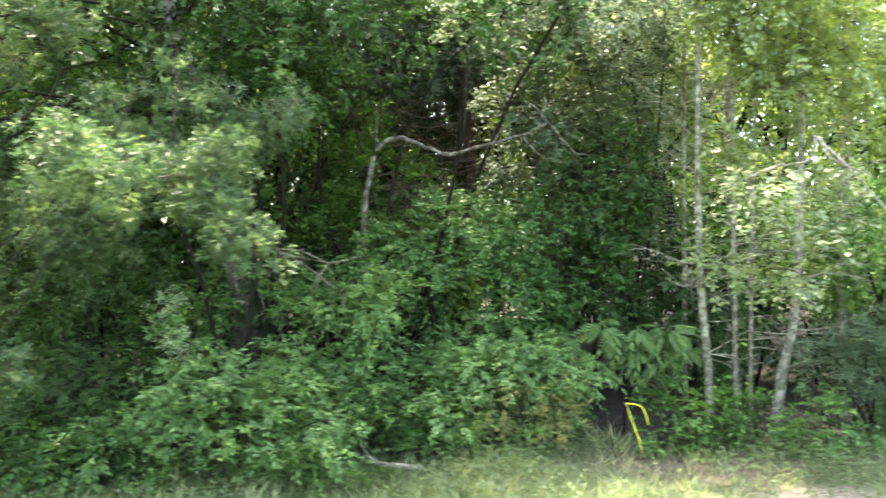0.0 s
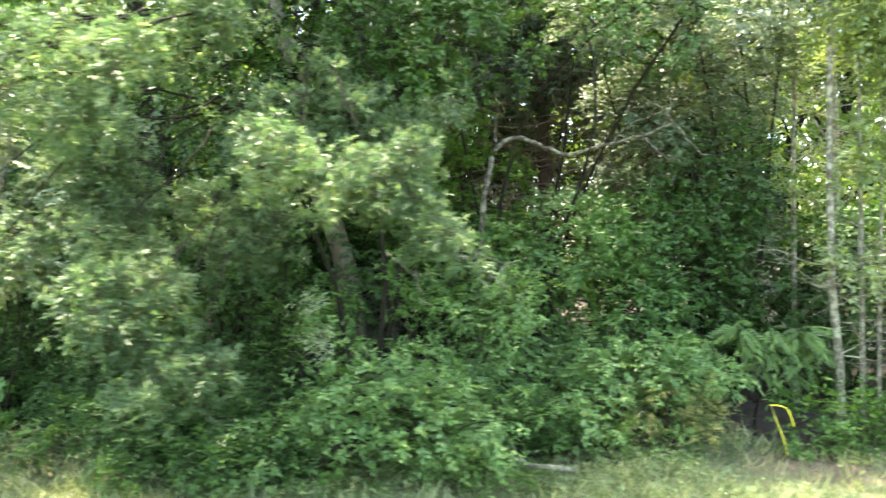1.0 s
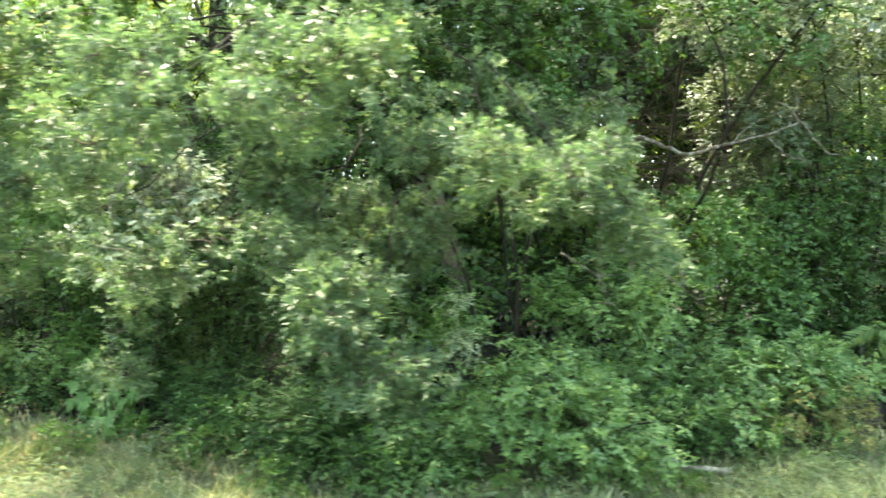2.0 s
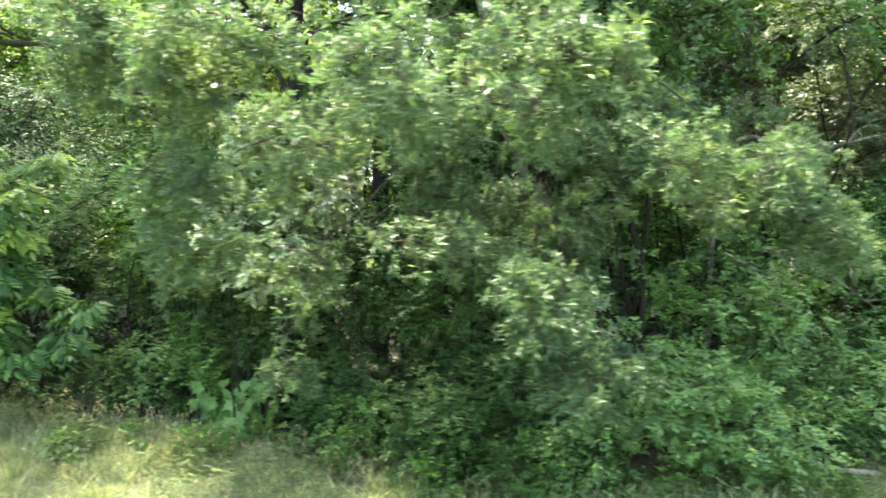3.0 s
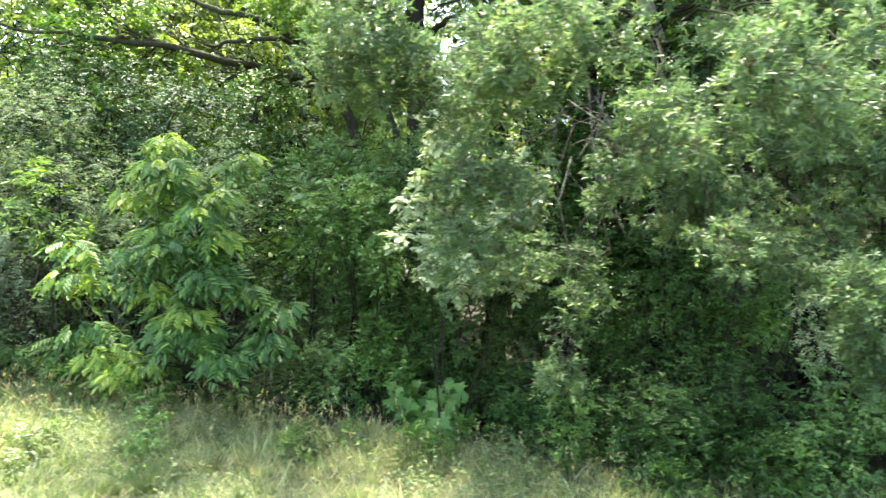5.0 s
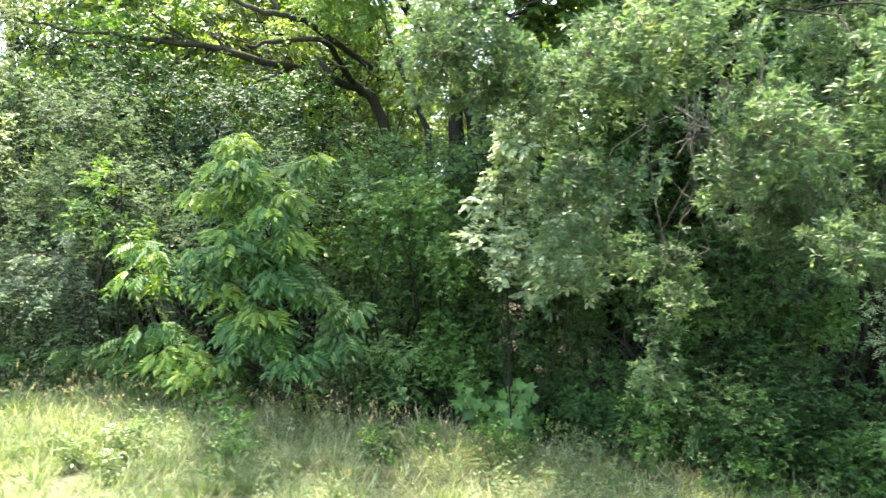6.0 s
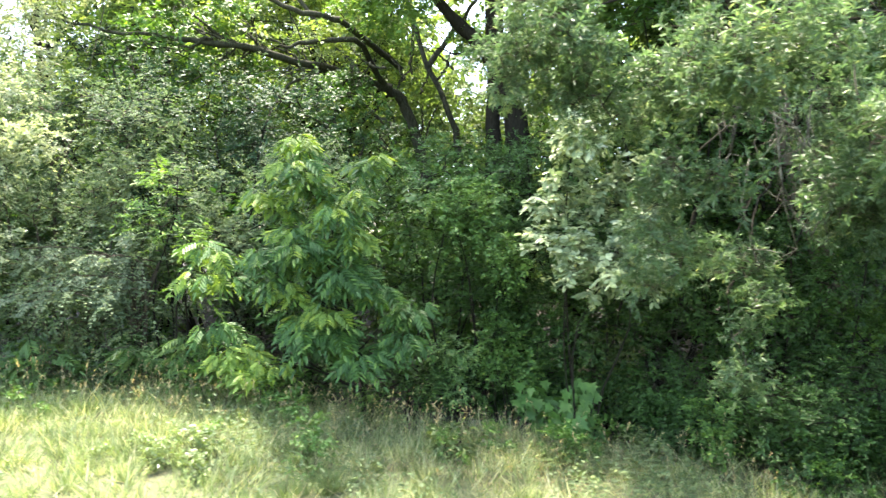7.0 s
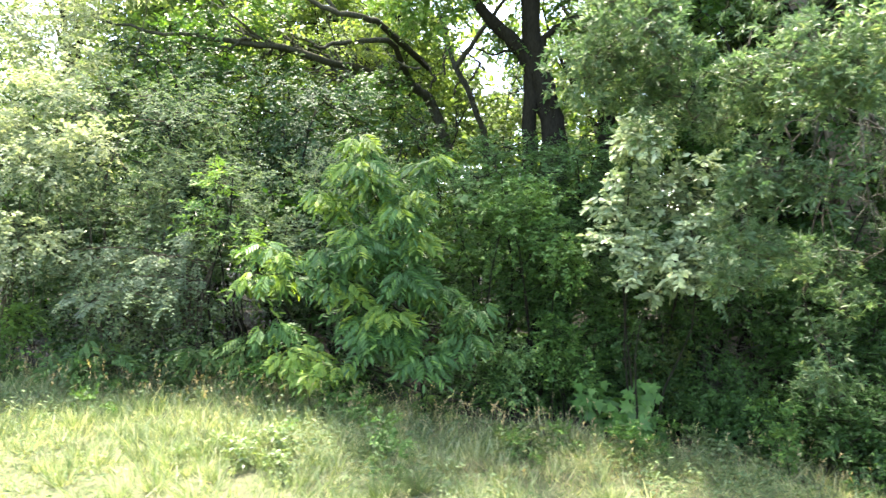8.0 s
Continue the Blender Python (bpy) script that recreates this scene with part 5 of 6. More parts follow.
    limb("bough", [(-7.4, 11.6, 5.2), (-8.1, 9.2, 5.22), (-8.55, 8.9, 5.2), (-8.95, 8.75, 5.3), (-9.3, 8.6, 5.5)], 0.06, 0.022, 8, LIMB_BARK)
    limb("bough", [(-8.2, 11.0, 4.8), (-8.6, 10.6, 4.55), (-9.1, 10.4, 4.45), (-9.6, 10.2, 4.5)], 0.045, 0.015, 8, LIMB_BARK)
    limb("bough", [(-8.6, 10.3, 4.8), (-9.0, 9.6, 4.35), (-9.15, 9.3, 4.0)], 0.03, 0.012, 8, LIMB_BARK)
    limb("bough", [(-6.5, 11.9, 1.6), (-6.25, 11.9, 3.6), (-6.41, 11.9, 4.3), (-6.94, 11.9, 5.4), (-7.3, 11.9, 6.6)], 0.085, 0.035, 10, LIMB_BARK)
    limb("bough", [(-6.9, 11.9, 5.3), (-6.35, 12, 6.1), (-5.9, 12, 6.7)], 0.06, 0.03, 10, LIMB_BARK)
    limb("bough", [(-7.6, 11.8, 4.9), (-8.4, 11.7, 4.9), (-9.1, 11.6, 4.6)], 0.07, 0.03, 10, LIMB_BARK)
    limb("bough", [(-8.2, 11.8, 5.1), (-8.8, 11.8, 5.9), (-9.8, 11.8, 7.1)], 0.07, 0.03, 10, LIMB_BARK)
    for _ in range(46):
        x0 = rng.uniform(-10.0, -7.9)
        s0 = np.array((x0, 11.0 + (x0 + 8.1) * 1.4, 4.84 + (x0 + 8.1) * 0.05))
        e0 = s0 + (rng.uniform(-1.3, -0.2), rng.normal(0, 0.5), rng.uniform(-0.5, 1.0))
        limb("branch", list(wander(s0, e0, 5, 0.5, rng)), 0.02, 0.005, 6, LIMB_BARK)
    for _ in range(34):
        x0 = rng.uniform(-9.0, -6.4)
        s0 = np.array((x0, rng.uniform(9.6, 11.6), rng.uniform(3.6, 4.9)))
        e0 = s0 + (rng.uniform(-0.9, 0.5), rng.normal(0, 0.3), rng.uniform(0.2, 1.0))
        limb("branch", list(wander(s0, e0, 5, 0.5, rng)), 0.022, 0.006, 6, LIMB_BARK)
    lobes = [(-11, 13.2, 6.8, 1.5, 1, 0.7), (-9, 12.8, 7.6, 1.5, 1.2, 0.7), (-12.6, 12.6, 6.4, 1.2, 1, 0.7), (-7.6, 11.7, 8, 1.6, 1.3, 0.9), (-7.8, 12.6, 6.0, 0.9, 0.6, 0.6), (-8.7, 10.5, 5.2, 0.7, 0.5, 0.3), (-9.9, 9.2, 4.95, 0.6, 0.5, 0.3), (-6.3, 12.7, 4.8, 0.6, 0.3, 0.45), (-6.9, 12.8, 5.1, 0.5, 0.3, 0.35), (-6.1, 12.7, 4.1, 0.6, 0.3, 0.4), (-7.4, 12.7, 4.6, 0.6, 0.3, 0.4)]
    pos, along, up, size, a, b, centre = foliage([(x - o[0], y - o[1], z - o[2], p, q, r) for x, y, z, p, q, r in lobes], 470, 7, 8, 0.10, 0.3, rng, shell=0.35)
    part("crown", leaves_mesh("crown", DIAMOND, pos, along, up, size, SUNNY_LEAF), root)


great_oak()


def edge_tree(at, radius, leaf=WOOD_LEAF, low=()):
    """A tall tree added for shade: its high crown leans out above the view."""
    rng = np.random.default_rng(97)
    root = thing("edge_tree", "tall tree with an added high crown out of view", "tree", at)
    part("trunk", mesh_of("trunk", *joined([tube(wander((0, 0, -0.2), (0.1, -0.9, 9.0), 12, 0.25, rng), np.linspace(radius, radius * 0.3, 12), 10, 0.06, rng)]), BARK, True), root)
    lobes = [(0, -1.6, 8.2, 1.6, 1.3, 0.8), (-0.4, 0.3, 9.6, 1.6, 1.3, 0.8), *low]
    for x, y, z, a, b, c in lobes:
        part("bough", mesh_of("bough", *joined([tube(wander((0.08, -0.6, z - 1.6), (x, y, z), 7, 0.4, rng), np.linspace(0.06, 0.02, 7), 6)]), BARK, True), root)
    pos, along, up, size, a, b, centre = foliage(lobes, 230 + 65 * len(low), 7, 8, 0.11, 0.3, rng, shell=0.35)
    part("crown", leaves_mesh("crown", DIAMOND, pos, along, up, size, leaf), root)
    return root


edge_tree(on_ground(-2.2, 8.8), 0.14)
edge_tree(on_ground(-12.6, 13.4), 0.05, SUNNY_LEAF, [(0.0, -0.9, 3.6, 1.0, 0.5, 0.7), (0.1, -1.0, 5.4, 1.3, 0.7, 0.7), (-1.0, -0.8, 4.6, 1.1, 0.7, 0.6), (0.6, -0.7, 6.4, 1.2, 0.8, 0.7), (-0.7, -0.6, 6.4, 1.0, 0.8, 0.6)])

# ---- the right stretch: saplings, cedar, dead limb ----


def pale_saplings():
    rng = np.random.default_rng(95)
    rows = [
        ([(2.52, 5.75, -0.1), (2.5, 5.75, 0.7), (2.42, 5.75, 1.5), (2.4, 5.75, 3.0), (2.42, 5.75, 5.2)], 0.042, 0.02),
        ([(2.86, 5.95, -0.1), (2.85, 5.95, 0.9), (2.83, 5.95, 2.2), (2.8, 5.95, 4.8)], 0.026, 0.014),
        ([(2.98, 5.9, -0.1), (2.98, 5.9, 1.0), (3.0, 5.9, 2.4), (3.05, 5.9, 4.6)], 0.02, 0.012),
        ([(3.02, 5.6, -0.1), (3.1, 5.6, 0.6), (3.22, 5.6, 1.1), (3.27, 5.6, 1.8), (3.3, 5.6, 3.2), (3.3, 5.65, 4.8)], 0.05, 0.02),
        ([(2.75, 6.9, -0.1), (2.72, 6.9, 2.5), (2.75, 6.9, 6.5)], 0.03, 0.018),
        ([(4.1, 6.3, -0.1), (4.15, 6.3, 2.2), (4.3, 6.3, 5.0)], 0.045, 0.02),
        ([(3.55, 7.4, -0.1), (3.5, 7.4, 2.5), (3.42, 7.4, 6.0)], 0.075, 0.045),
        ([(3.95, 6.0, -0.1), (3.9, 6.0, 1.6), (3.97, 6.0, 4.6)], 0.03, 0.014),
    ]
    for k, (line, r0, r1) in enumerate(rows):
        o = np.array((line[0][0], line[0][1], float(ground_z(line[0][0], line[0][1]))))
        root = thing("pale_sapling", "slender sapling with pale mottled bark", "sapling", tuple(o), "pale saplings")
        p = np.array(line) - o
        u = np.linspace(0, len(p) - 1, 22)
        q = np.stack([np.interp(u, np.arange(len(p)), p[:, c]) for c in range(3)], axis=1)
        q[1:-1] = (q[:-2] + 2 * q[1:-1] + q[2:]) / 4
        trunk = part("trunk", mesh_of("trunk", *joined([tube(q, np.linspace(r0, r1, 22), 9, 0.08, rng)]), PALE_BARK, True), root)
        top, fine = q[-1], []
        for b_ in range(20):
            s0 = q[int(rng.uniform(5, 20))]
            a = rng.uniform(0, 6.28)
            e = s0 + np.array((math.cos(a) * 0.55, math.sin(a) * 0.5 - 0.1, rng.uniform(-0.05, 0.3))) * rng.uniform(0.4, 1.2)
            bare = wander(s0, e, 6, 0.5, rng)
            fine += [tube(wander(p, p + rng.normal(0, 0.1, 3), 4, 0.5, rng), (0.003, 0.0025, 0.002, 0.001), 4) for p in np.repeat(bare[2:], 2, axis=0)]
            part("dead_branch", mesh_of("dead_branch", *joined([tube(bare, np.linspace(0.007, 0.002, 6), 5)]), PALE_BARK, True), trunk)
        part("bare_twig_mass", mesh_of("bare_twig_mass", *joined(fine), PALE_BARK, True), root, "fine bare dead twigs", kind="stuff")
        lobes = [(top[0], top[1] - 0.3, top[2] - 0.6, 0.5, 0.45, 0.4), (top[0] + 0.3, top[1] - 0.4, top[2] - 1.3, 0.45, 0.4, 0.35), (top[0] - 0.3, top[1], top[2] + 0.5, 0.5, 0.45, 0.4)]
        lobes += [(q[j_][0] + rng.normal(0, 0.12), q[j_][1] - 0.1, q[j_][2], 0.24, 0.2, 0.16) for j_ in (11, 15, 18)]
        pos, along, up, size, a, b, centre = foliage(lobes, 60 if k in (4, 6) else 105, 6, 8, 0.060, 0.2, rng, shell=0.3, droop=0.4)
        pieces = branched(q[8:], centre, 0.005, 0.002, rng, 3, 0.5)
        part("fine_branching", mesh_of("fine_branching", *joined(pieces), BARK, True), root, kind="stuff")
        part("crown", leaves_mesh("crown", DIAMOND, pos, along, up, size, SAPLING_LEAF), root)
        if k == 3:
            # An arching bough that hangs out towards the grass, its leaves paled for sun glare.
            arcs = [[(3.3, 5.6, 2.7), (3.0, 4.9, 2.75), (2.65, 4.35, 2.42), (2.3, 4.3, 2.38), (1.95, 4.3, 2.2)], [(2.9, 4.7, 2.66), (2.75, 4.35, 2.45), (3.0, 4.25, 2.3)], [(2.4, 4.3, 2.4), (2.14, 4.3, 2.3), (2.2, 4.25, 2.0)], [(3.1, 5.1, 2.75), (3.0, 4.5, 2.4), (3.2, 4.3, 2.0)]]
            for arc in arcs:
                pp = np.array(arc) - o
                uu = np.linspace(0, len(pp) - 1, 14)
                qq = np.stack([np.interp(uu, np.arange(len(pp)), pp[:, c]) for c in range(3)], axis=1)
                qq[1:-1] = (qq[:-2] + 2 * qq[1:-1] + qq[2:]) / 4
                part("bough", mesh_of("bough", *joined([tube(qq, np.linspace(0.015, 0.004, 14), 6)]), PALE_BARK, True), root)
            lobes = [(x - o[0], y - o[1], z - o[2], a_, b_, c_) for x, y, z, a_, b_, c_ in [(2.35, 4.3, 2.25, 0.3, 0.25, 0.17), (2.75, 4.35, 2.15, 0.32, 0.25, 0.2), (2.4, 4.3, 1.85, 0.28, 0.25, 0.22), (3.05, 4.4, 1.95, 0.3, 0.25, 0.25), (2.45, 4.35, 1.5, 0.16, 0.15, 0.16)]]
            pos, along, up, size, a, b, centre = foliage(lobes, 36, 5, 7, 0.048, 0.13, rng, shell=0.2, droop=0.9)
            part("hanging_leaves", leaves_mesh("hanging_leaves", OVAL, pos, along, up, size, PALE_LEAF), root, "leaves on a hanging bough, paled for sun glare", kind="stuff")
            part("twig_mass", prisms(a, b, np.full(len(a), 0.0015), "twig_mass", PALE_BARK), root, kind="stuff")


pale_saplings()
plant("thicket_tree", "young tree over the saplings, leaves tinted pale blue-green for sunlit haze", "tree", on_ground(2.2, 7.2), [(-0.4, -0.8, 4.1, 0.7, 0.5, 0.4), (0.3, -0.9, 4.3, 0.6, 0.5, 0.4), (-1.0, -0.9, 4.2, 0.6, 0.4, 0.4), (-1.7, -0.7, 4.2, 0.5, 0.4, 0.35)], 190, 8, 10, 0.052, 0.22, TEAL_LEAF, 117, shape=DIAMOND, stems=3, stem=0.025, group="thicket")


def cedar(at, height, seed, radius):
    """A shaded cedar: dark trunk, many bare dead branches low down, dark needles above."""
    rng = np.random.default_rng(seed)
    root = thing("cedar", "dark cedar with bare dead lower branches", "tree", at)
    line = wander((0, 0, -0.2), (0.1, 0, height), 10, 0.12, rng)
    part("trunk", mesh_of("trunk", *joined([tube(line, np.linspace(radius, 0.03, 10), 10, 0.05, rng)]), CEDAR_BARK, True), root)
    pieces = []
    for k in range(170):
        z = rng.uniform(1.6, height * 0.58)
        a = rng.uniform(0, 6.283)
        r = rng.uniform(0.7, 1.9)
        s = np.array((0.1 * z / height, 0, z))
        e = s + np.array((math.cos(a) * r, math.sin(a) * r, rng.uniform(-0.25, 0.45)))
        b = wander(s, e, 6, 0.35, rng)
        pieces.append(tube(b, np.linspace(0.014, 0.004, 6), 4))
        for _ in range(5):
            c = b[rng.integers(2, 6)]
            pieces.append(tube(wander(c, c + rng.normal(0, 0.22, 3), 3, 0.4, rng), (0.006, 0.004, 0.002), 3))
    part("dead_branching", mesh_of("dead_branching", *joined(pieces), CEDAR_TWIG, True), root, "tangle of bare brown dead branches", kind="stuff")
    lobes = [(math.cos(k * 2.2) * 0.7, math.sin(k * 2.2) * 0.7, height * (0.52 + 0.045 * k), 1.3 - 0.08 * k, 1.3 - 0.08 * k, 0.5) for k in range(11)]
    pos, along, up, size, a, b, centre = foliage(lobes, 430, 8, 11, 0.095, 0.32, rng, shell=0.3)
    part("crown", leaves_mesh("crown", LANCE, pos, along, up, size, CEDAR_LEAF), root)


cedar(on_ground(0.2, 10.2), 9.5, 101, 0.17)
cedar(on_ground(-1.2, 9.4), 8.5, 102, 0.11)
cedar(on_ground(1.9, 9.3), 8.0, 104, 0.1)


def dead_limb():
    """A lichen-grey dead stem that rises, bends over and runs out sideways with bare forks."""
    rng = np.random.default_rng(103)
    at = on_ground(-0.85, 6.45)
    o = np.array(at)
    root = thing("dead_sapling", "bent dead sapling with pale lichen on its bark", "sapling", at)
    lines = [([(-0.85, 6.45, -0.1), (-0.84, 6.4, 1.4), (-0.81, 6.3, 2.33), (-0.69, 6.3, 2.86), (-0.46, 6.3, 2.97), (-0.2, 6.3, 2.86), (0.04, 6.3, 2.76), (0.5, 6.3, 2.89), (0.8, 6.2, 2.95), (1.03, 6.0, 3.05)], 0.033, 0.011),
             ([(-0.69, 6.3, 2.86), (-0.68, 6.3, 3.1), (-0.66, 6.3, 3.3)], 0.012, 0.006), ([(0.8, 6.2, 2.95), (0.95, 6.1, 2.75), (1.2, 6.1, 2.65)], 0.012, 0.004), ([(1.03, 6.0, 3.05), (1.2, 6, 2.85), (1.3, 6, 2.74), (1.5, 6, 2.72)], 0.01, 0.003), ([(1.03, 6.0, 3.05), (0.9, 6.0, 3.2), (0.8, 6, 3.25)], 0.01, 0.004),
             ([(0.95, 6.05, 3.0), (1.02, 6, 3.25), (0.95, 6, 3.4)], 0.008, 0.003), ([(0.5, 6.3, 2.89), (0.7, 6.2, 3.1), (1.0, 6.2, 3.2)], 0.008, 0.003)]
    for k, (line, r0, r1) in enumerate(lines):
        p = np.array(line) - o
        u = np.linspace(0, len(p) - 1, 4 * len(p))
        q = np.stack([np.interp(u, np.arange(len(p)), p[:, c]) for c in range(3)], axis=1)
        q[1:-1] = (q[:-2] + 2 * q[1:-1] + q[2:]) / 4
        q += rng.normal(0, 0.006, q.shape)
        stem = part("trunk" if k == 0 else "dead_branch", mesh_of("dead_branch", *joined([tube(q, np.linspace(r0, r1, len(q)), 8, 0.06, rng)]), LICHEN_BARK, True), root if k == 0 else trunk)
        trunk = stem if k == 0 else trunk


dead_limb()

plant("shrub", "shrub with pale glinting small leaves", "shrub", on_ground(3.75, 5.5), [(0, 0, 0.6, 0.5, 0.4, 0.45), (-0.25, -0.1, 0.85, 0.35, 0.3, 0.2), (0.5, 0, 0.9, 0.5, 0.4, 0.4)], 138, 9, 11, 0.030, 0.14, PRIVET_LEAF, 111)
plant("tall_shrub", "leafy green shrub behind pale saplings", "shrub", on_ground(4.4, 6.0), [(0, 0, 1.6, 0.8, 0.5, 0.6), (-0.3, -0.2, 1.9, 0.5, 0.5, 0.4), (0.4, 0, 0.8, 0.8, 0.5, 0.6)], 228, 8, 10, 0.047, 0.19, SHRUB_LEAF, 112, shape=DIAMOND, stems=4)
plant("shrub", "shaded green shrub behind pale saplings", "shrub", on_ground(2.6, 6.9), [(0, 0, 0.6, 0.8, 0.5, 0.5), (-0.4, 0, 1.0, 0.5, 0.4, 0.4)], 166, 9, 11, 0.037, 0.18, DARK_LEAF, 113)
plant("tall_shrub", "tall green shrub with layered leaves", "shrub", on_ground(1.7, 7.0), [(0, 0, 2.4, 0.8, 0.5, 0.9), (-0.6, 0, 3.2, 0.8, 0.6, 0.6), (0.2, 0, 3.7, 1.0, 0.7, 0.5)], 400, 8, 10, 0.045, 0.2, GREY_LEAF, 114, shape=DIAMOND, stems=4, stem=0.03, flat=0.4)
plant("shrub", SHRUB, "shrub", on_ground(-1.0, 5.6), [(0, 0, 0.85, 0.6, 0.4, 0.4), (0.5, 0, 1.2, 0.5, 0.4, 0.4)], 105, 8, 11, 0.050, 0.18, FRONT_LEAF, 115, flat=0.3)
plant("shrub", "dark green shrub with small leaves", "shrub", on_ground(-0.4, 5.25), [(0, 0, 0.3, 0.6, 0.3, 0.35)], 83, 9, 12, 0.030, 0.14, DARK_LEAF, 116)

# ---- weeds, litter, tape, fallen branch ----
weeds = [
    plant("weed", "leafy green weed in the grass", "weed", on_ground(2.0, 5.2), [(0, 0, 0.17, 0.22, 0.15, 0.15)], 14, 6, 9, 0.034, 0.11, SHRUB_LEAF, 121, stem=0.005, shape=DIAMOND, group="weeds"),
    plant("weed", "pale broad-leaved weed in the grass", "weed", on_ground(-4.75, 4.95), [(0, 0, 0.12, 0.16, 0.14, 0.1)], 10, 5, 7, 0.048, 0.09, WEED_LEAF, 122, stem=0.005, group="weeds"),
    plant("weed", "bright green weed in the grass", "weed", on_ground(-7.9, 5.5), [(0, 0, 0.16, 0.13, 0.12, 0.16)], 11, 6, 8, 0.037, 0.09, BRIGHT_LEAF, 123, stem=0.005, group="weeds"),
    plant("weed", "low weed with pale yellow-green leaves in sunlit grass", "weed", on_ground(-8.15, 4.2), [(0, 0, 0.1, 0.2, 0.16, 0.08)], 12, 6, 7, 0.036, 0.09, SAPLING_LEAF, 124, stem=0.004, group="weeds"),
]
r_ = np.random.default_rng(17)
for k in range(50):
    x = r_.uniform(-12.5, 4.5)
    y = float(edge_y(x)) + r_.choice([-0.1, -0.4, -0.9 if x < -6 else -0.2]) + r_.normal(0, 0.15)
    s = r_.uniform(0.5, 1.3)
    if 0.8 < x < 1.9:
        continue
    copy_thing(weeds[int(r_.choice([0, 0, 2, 1]))], pose(*on_ground(x, y), 0, 0, r_.uniform(0, 360)) @ Matrix.Diagonal((s, s, s, 1)))
for x, y, k, s in [(-8.35, 4.0, 3, 0.9), (-8.6, 4.2, 3, 0.7), (-8.05, 3.95, 3, 0.8), (-8.8, 4.05, 3, 0.6), (-4.92, 5.19, 3, 1.1), (-4.75, 5.05, 3, 0.8), (2.0, 5.3, 0, 1.5), (2.4, 5.3, 0, 1.5), (2.7, 5.35, 0, 1.5), (3.3, 5.25, 0, 1.4), (3.9, 5.2, 0, 1.4), (-10.3, 5.6, 0, 1.2), (-9.9, 5.7, 0, 1.0), (-10.8, 5.8, 0, 1.1), (0.2, 5.1, 2, 1.3), (-7.5, 4.5, 2, 1.0), (-7.75, 5.05, 2, 0.9), (-7.4, 4.2, 0, 0.7), (-9.9, 4.9, 0, 0.7), (-6.5, 4.7, 0, 0.7)]:
    copy_thing(weeds[k], pose(*on_ground(x, y), 0, 0, x * 90) @ Matrix.Diagonal((s, s, s, 1)))


def grass_tuft(at, seed, material, label):
    """A tussock: long blades that spring from one foot and arch outwards."""
    rng = np.random.default_rng(seed)
    root = thing("grass_tuft", label, "grass tuft", at, "grass tufts")
    n = 130
    a = rng.uniform(0, 2 * math.pi, n)
    out = np.stack([np.cos(a), np.sin(a), np.zeros(n)], axis=1)
    pos = out * (rng.random(n) ** 0.5 * 0.06)[:, None] - (0, 0, 0.01)
    along = out * rng.gamma(2, 0.34, (n, 1)) + UP + rng.normal(0, 0.16, (n, 3))
    blades = leaves_mesh("grass_mass", GRASS, pos, along, UP + out * 0.4 + rng.normal(0, 0.3, (n, 3)), rng.uniform(0.09, 0.26, n), material, 0.75)
    part("grass_mass", blades, root, kind="stuff")
    n = 6
    a = np.stack([rng.normal(0, 0.03, n), rng.normal(0, 0.03, n), np.zeros(n)], axis=1)
    b = a + np.stack([rng.normal(0, 0.06, n), rng.normal(0, 0.06, n), rng.uniform(0.2, 0.36, n)], axis=1)
    part("stalk_mass", prisms(a, b, np.full(n, 0.0014), "stalk_mass", STALK), root, "thin dry stalks", kind="stuff")
    return root


tufts = [grass_tuft(on_ground(-7.55, 4.45), 201, WEED_LEAF, "tall green grass tuft in the shorter grass"), grass_tuft(on_ground(-8.6, 4.5), 202, GRASS_BLADE, "tall yellow-green grass tuft with dry stalks")]
for k in range(190):
    x = r_.uniform(-11.5, -4.6)
    y = float(edge_y(x)) - r_.uniform(0.05, 2.3) if x < -5.5 else float(edge_y(x)) - r_.uniform(0.0, 0.7)
    s = r_.uniform(0.35, 0.85)
    copy_thing(tufts[int(k % 3 > 0)], pose(*on_ground(x, y), 0, 0, r_.uniform(0, 360)) @ Matrix.Diagonal((s, s, s * r_.uniform(0.7, 1.1), 1)))


def litter():
    rng = np.random.default_rng(19)
    n = 9000
    x, y = rng.uniform(-13, 7, n), rng.uniform(4.2, 11, n)
    keep = y > edge_y(x) - 0.1 - rng.exponential(0.3, n)
    x, y = x[keep], y[keep]
    n = len(x)
    pos = np.stack([x, y, ground_z(x, y) + 0.006], axis=1)
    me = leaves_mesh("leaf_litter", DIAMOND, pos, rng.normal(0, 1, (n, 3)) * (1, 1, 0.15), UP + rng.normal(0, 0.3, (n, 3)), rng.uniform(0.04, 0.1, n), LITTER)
    tagged(new("leaf_litter", me), "fallen brown leaves on the wood's floor", "leaf litter", kind="stuff")


litter()


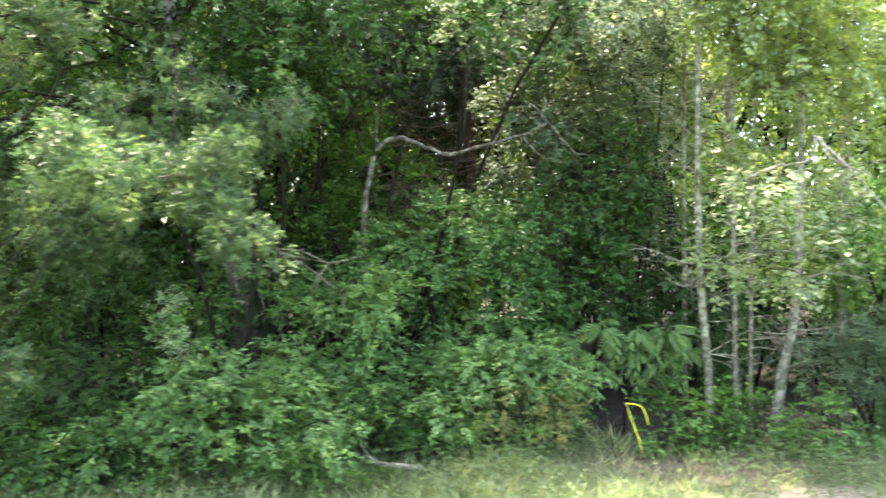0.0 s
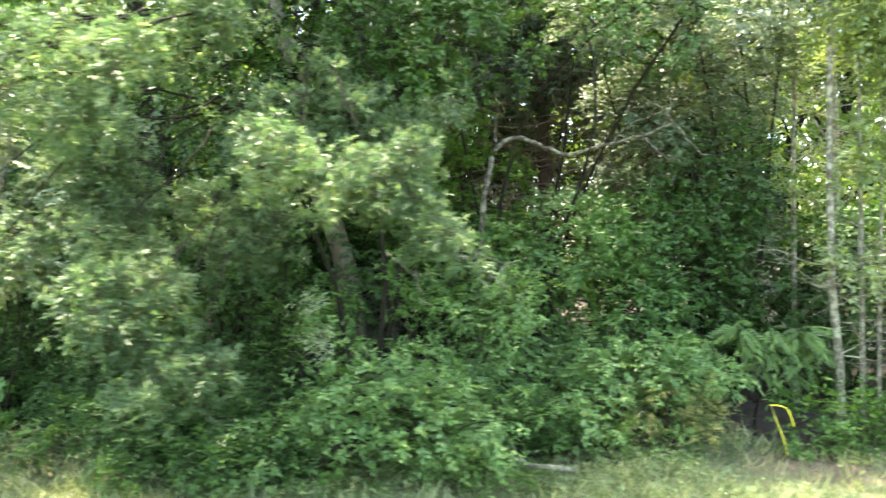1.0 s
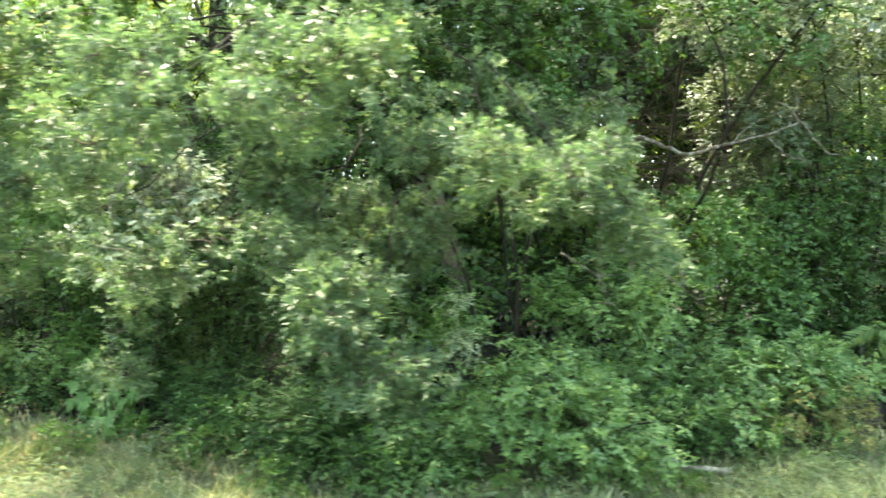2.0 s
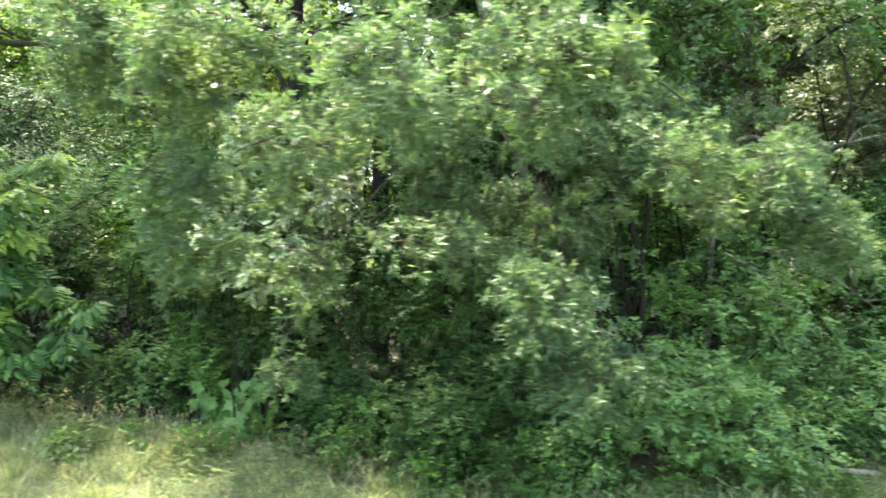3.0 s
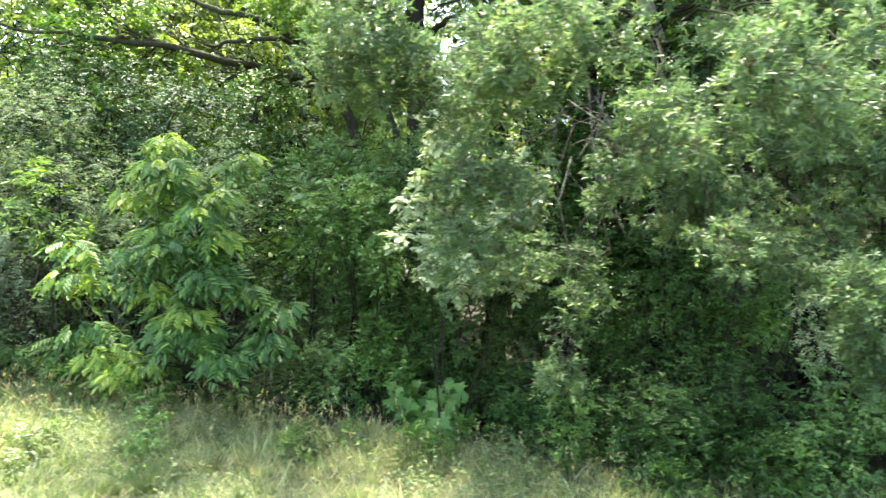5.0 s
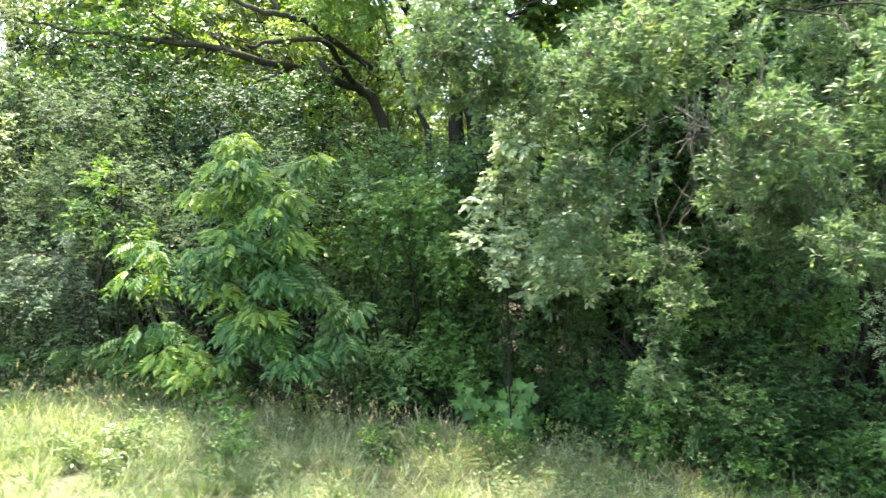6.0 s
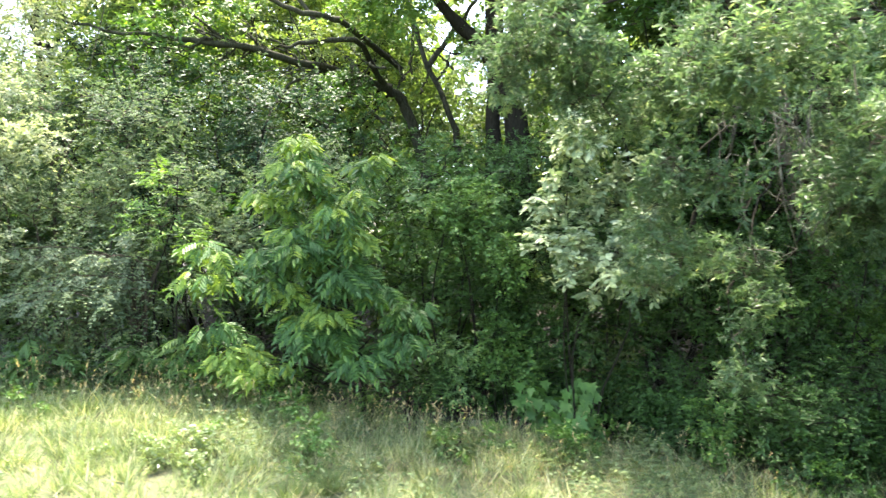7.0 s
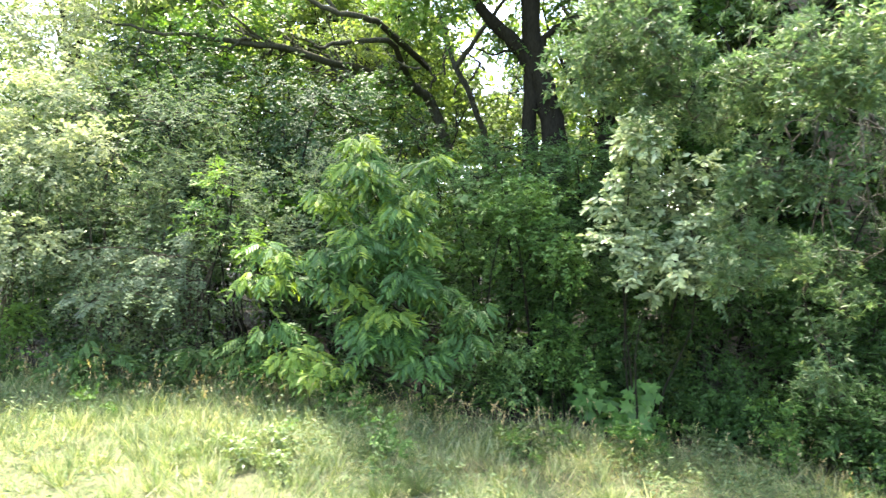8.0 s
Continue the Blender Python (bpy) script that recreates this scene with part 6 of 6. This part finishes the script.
def seed_heads():
    rng = np.random.default_rng(23)
    n = 800
    x = np.where(rng.random(n) < 0.85, rng.uniform(-12.5, -6.2, n), rng.uniform(-6.2, -4, n))
    y = edge_y(x) - np.abs(rng.normal(0, 0.5, n)) + 0.05
    a = np.stack([x, y, ground_z(x, y)], axis=1)
    h = rng.gamma(9, 0.030, n)
    b = a + np.stack([rng.normal(0, 0.09, n), rng.normal(0, 0.09, n), h], axis=1)
    tagged(new("grass_stalks", prisms(a, b, np.full(n, 0.0014), "grass_stalks", STALK)), "thin dry seed stalks over the grass", "grass", kind="stuff")
    m = n * 5
    i_ = np.repeat(np.arange(n), 5)
    pos = b[i_] - (b - a)[i_] * rng.uniform(0, 0.22, (m, 1))
    me = leaves_mesh("seed_heads", SLIM, pos, (b - a)[i_] * 2 + rng.normal(0, 0.3, (m, 3)), rng.normal(0, 1, (m, 3)), rng.uniform(0.014, 0.035, m), STRAW)
    tagged(new("seed_heads", me), "pale seed heads on the dry stalks", "grass", kind="stuff")


seed_heads()


def tape():
    """A strip of flagging tape, folded over a stick so that two ends hang."""
    at = on_ground(1.68, 5.2)
    o = np.array(at)
    root = thing("flagging_tape", "bright yellow plastic tape folded over a weed stalk", "tape", at)
    runs = [[(1.70, 5.19, 0.06), (1.67, 5.19, 0.18), (1.61, 5.19, 0.34), (1.56, 5.2, 0.48)], [(1.555, 5.195, 0.484), (1.63, 5.195, 0.48), (1.70, 5.195, 0.455), (1.73, 5.19, 0.38), (1.75, 5.19, 0.30)]]
    for run in runs:
        p = np.array(run) - o
        u = np.linspace(0, len(p) - 1, 20)
        q = np.stack([np.interp(u, np.arange(len(p)), p[:, c]) for c in range(3)], axis=1)
        q[1:-1] = (q[:-2] + 2 * q[1:-1] + q[2:]) / 4
        d = unit(np.gradient(q, axis=0))
        tw = np.linspace(0.2, 1.1, 20)
        x = unit(np.cross(d, np.array([[0, 1.0, 0]])))
        y = np.cross(d, x)
        w = (x * np.cos(tw)[:, None] + y * np.sin(tw)[:, None]) * 0.006
        n = np.cross(d, unit(w)) * 0.0006
        v = np.stack([q - w - n, q + w - n, q + w + n, q - w + n], axis=1).reshape(-1, 3)
        f = [(i * 4 + k, i * 4 + (k + 1) % 4, i * 4 + 4 + (k + 1) % 4, i * 4 + 4 + k) for i in range(19) for k in range(4)] + [(3, 2, 1, 0), (76, 77, 78, 79)]
        part("strip", mesh_of("strip", *joined([(v, f)]), TAPE, True), root)
    part("stalk", mesh_of("stalk", *joined([tube([(-0.08, 0.02, -0.05), (-0.06, 0.02, 0.2), (-0.09, 0.005, 0.42)], (0.005, 0.004, 0.003), 5)]), DEAD_TWIG, True), root)


tape()


def fallen_branch():
    rng = np.random.default_rng(29)
    at = on_ground(-0.46, 4.98)
    o = np.array(at)
    root = thing("fallen_branch", "grey weathered branch lying at the bushes' foot", "branch", at)
    main = wander((-0.3, 0.08, 0.14), (0.3, -0.1, 0.09), 10, 0.4, rng)
    limb = part("limb", mesh_of("limb", *joined([tube(main, np.linspace(0.016, 0.026, 10), 8, 0.08, rng)]), PALE_BARK, True), root)
    part("side_branch", mesh_of("side_branch", *joined([tube(wander(main[4], main[4] + (-0.12, 0, 0.16), 6, 0.3, rng), np.linspace(0.01, 0.004, 6), 6)]), PALE_BARK, True), limb)
    part("side_branch", mesh_of("side_branch", *joined([tube(wander(main[6], main[6] + (-0.2, -0.1, 0.08), 6, 0.3, rng), np.linspace(0.009, 0.003, 6), 6)]), PALE_BARK, True), limb)


fallen_branch()
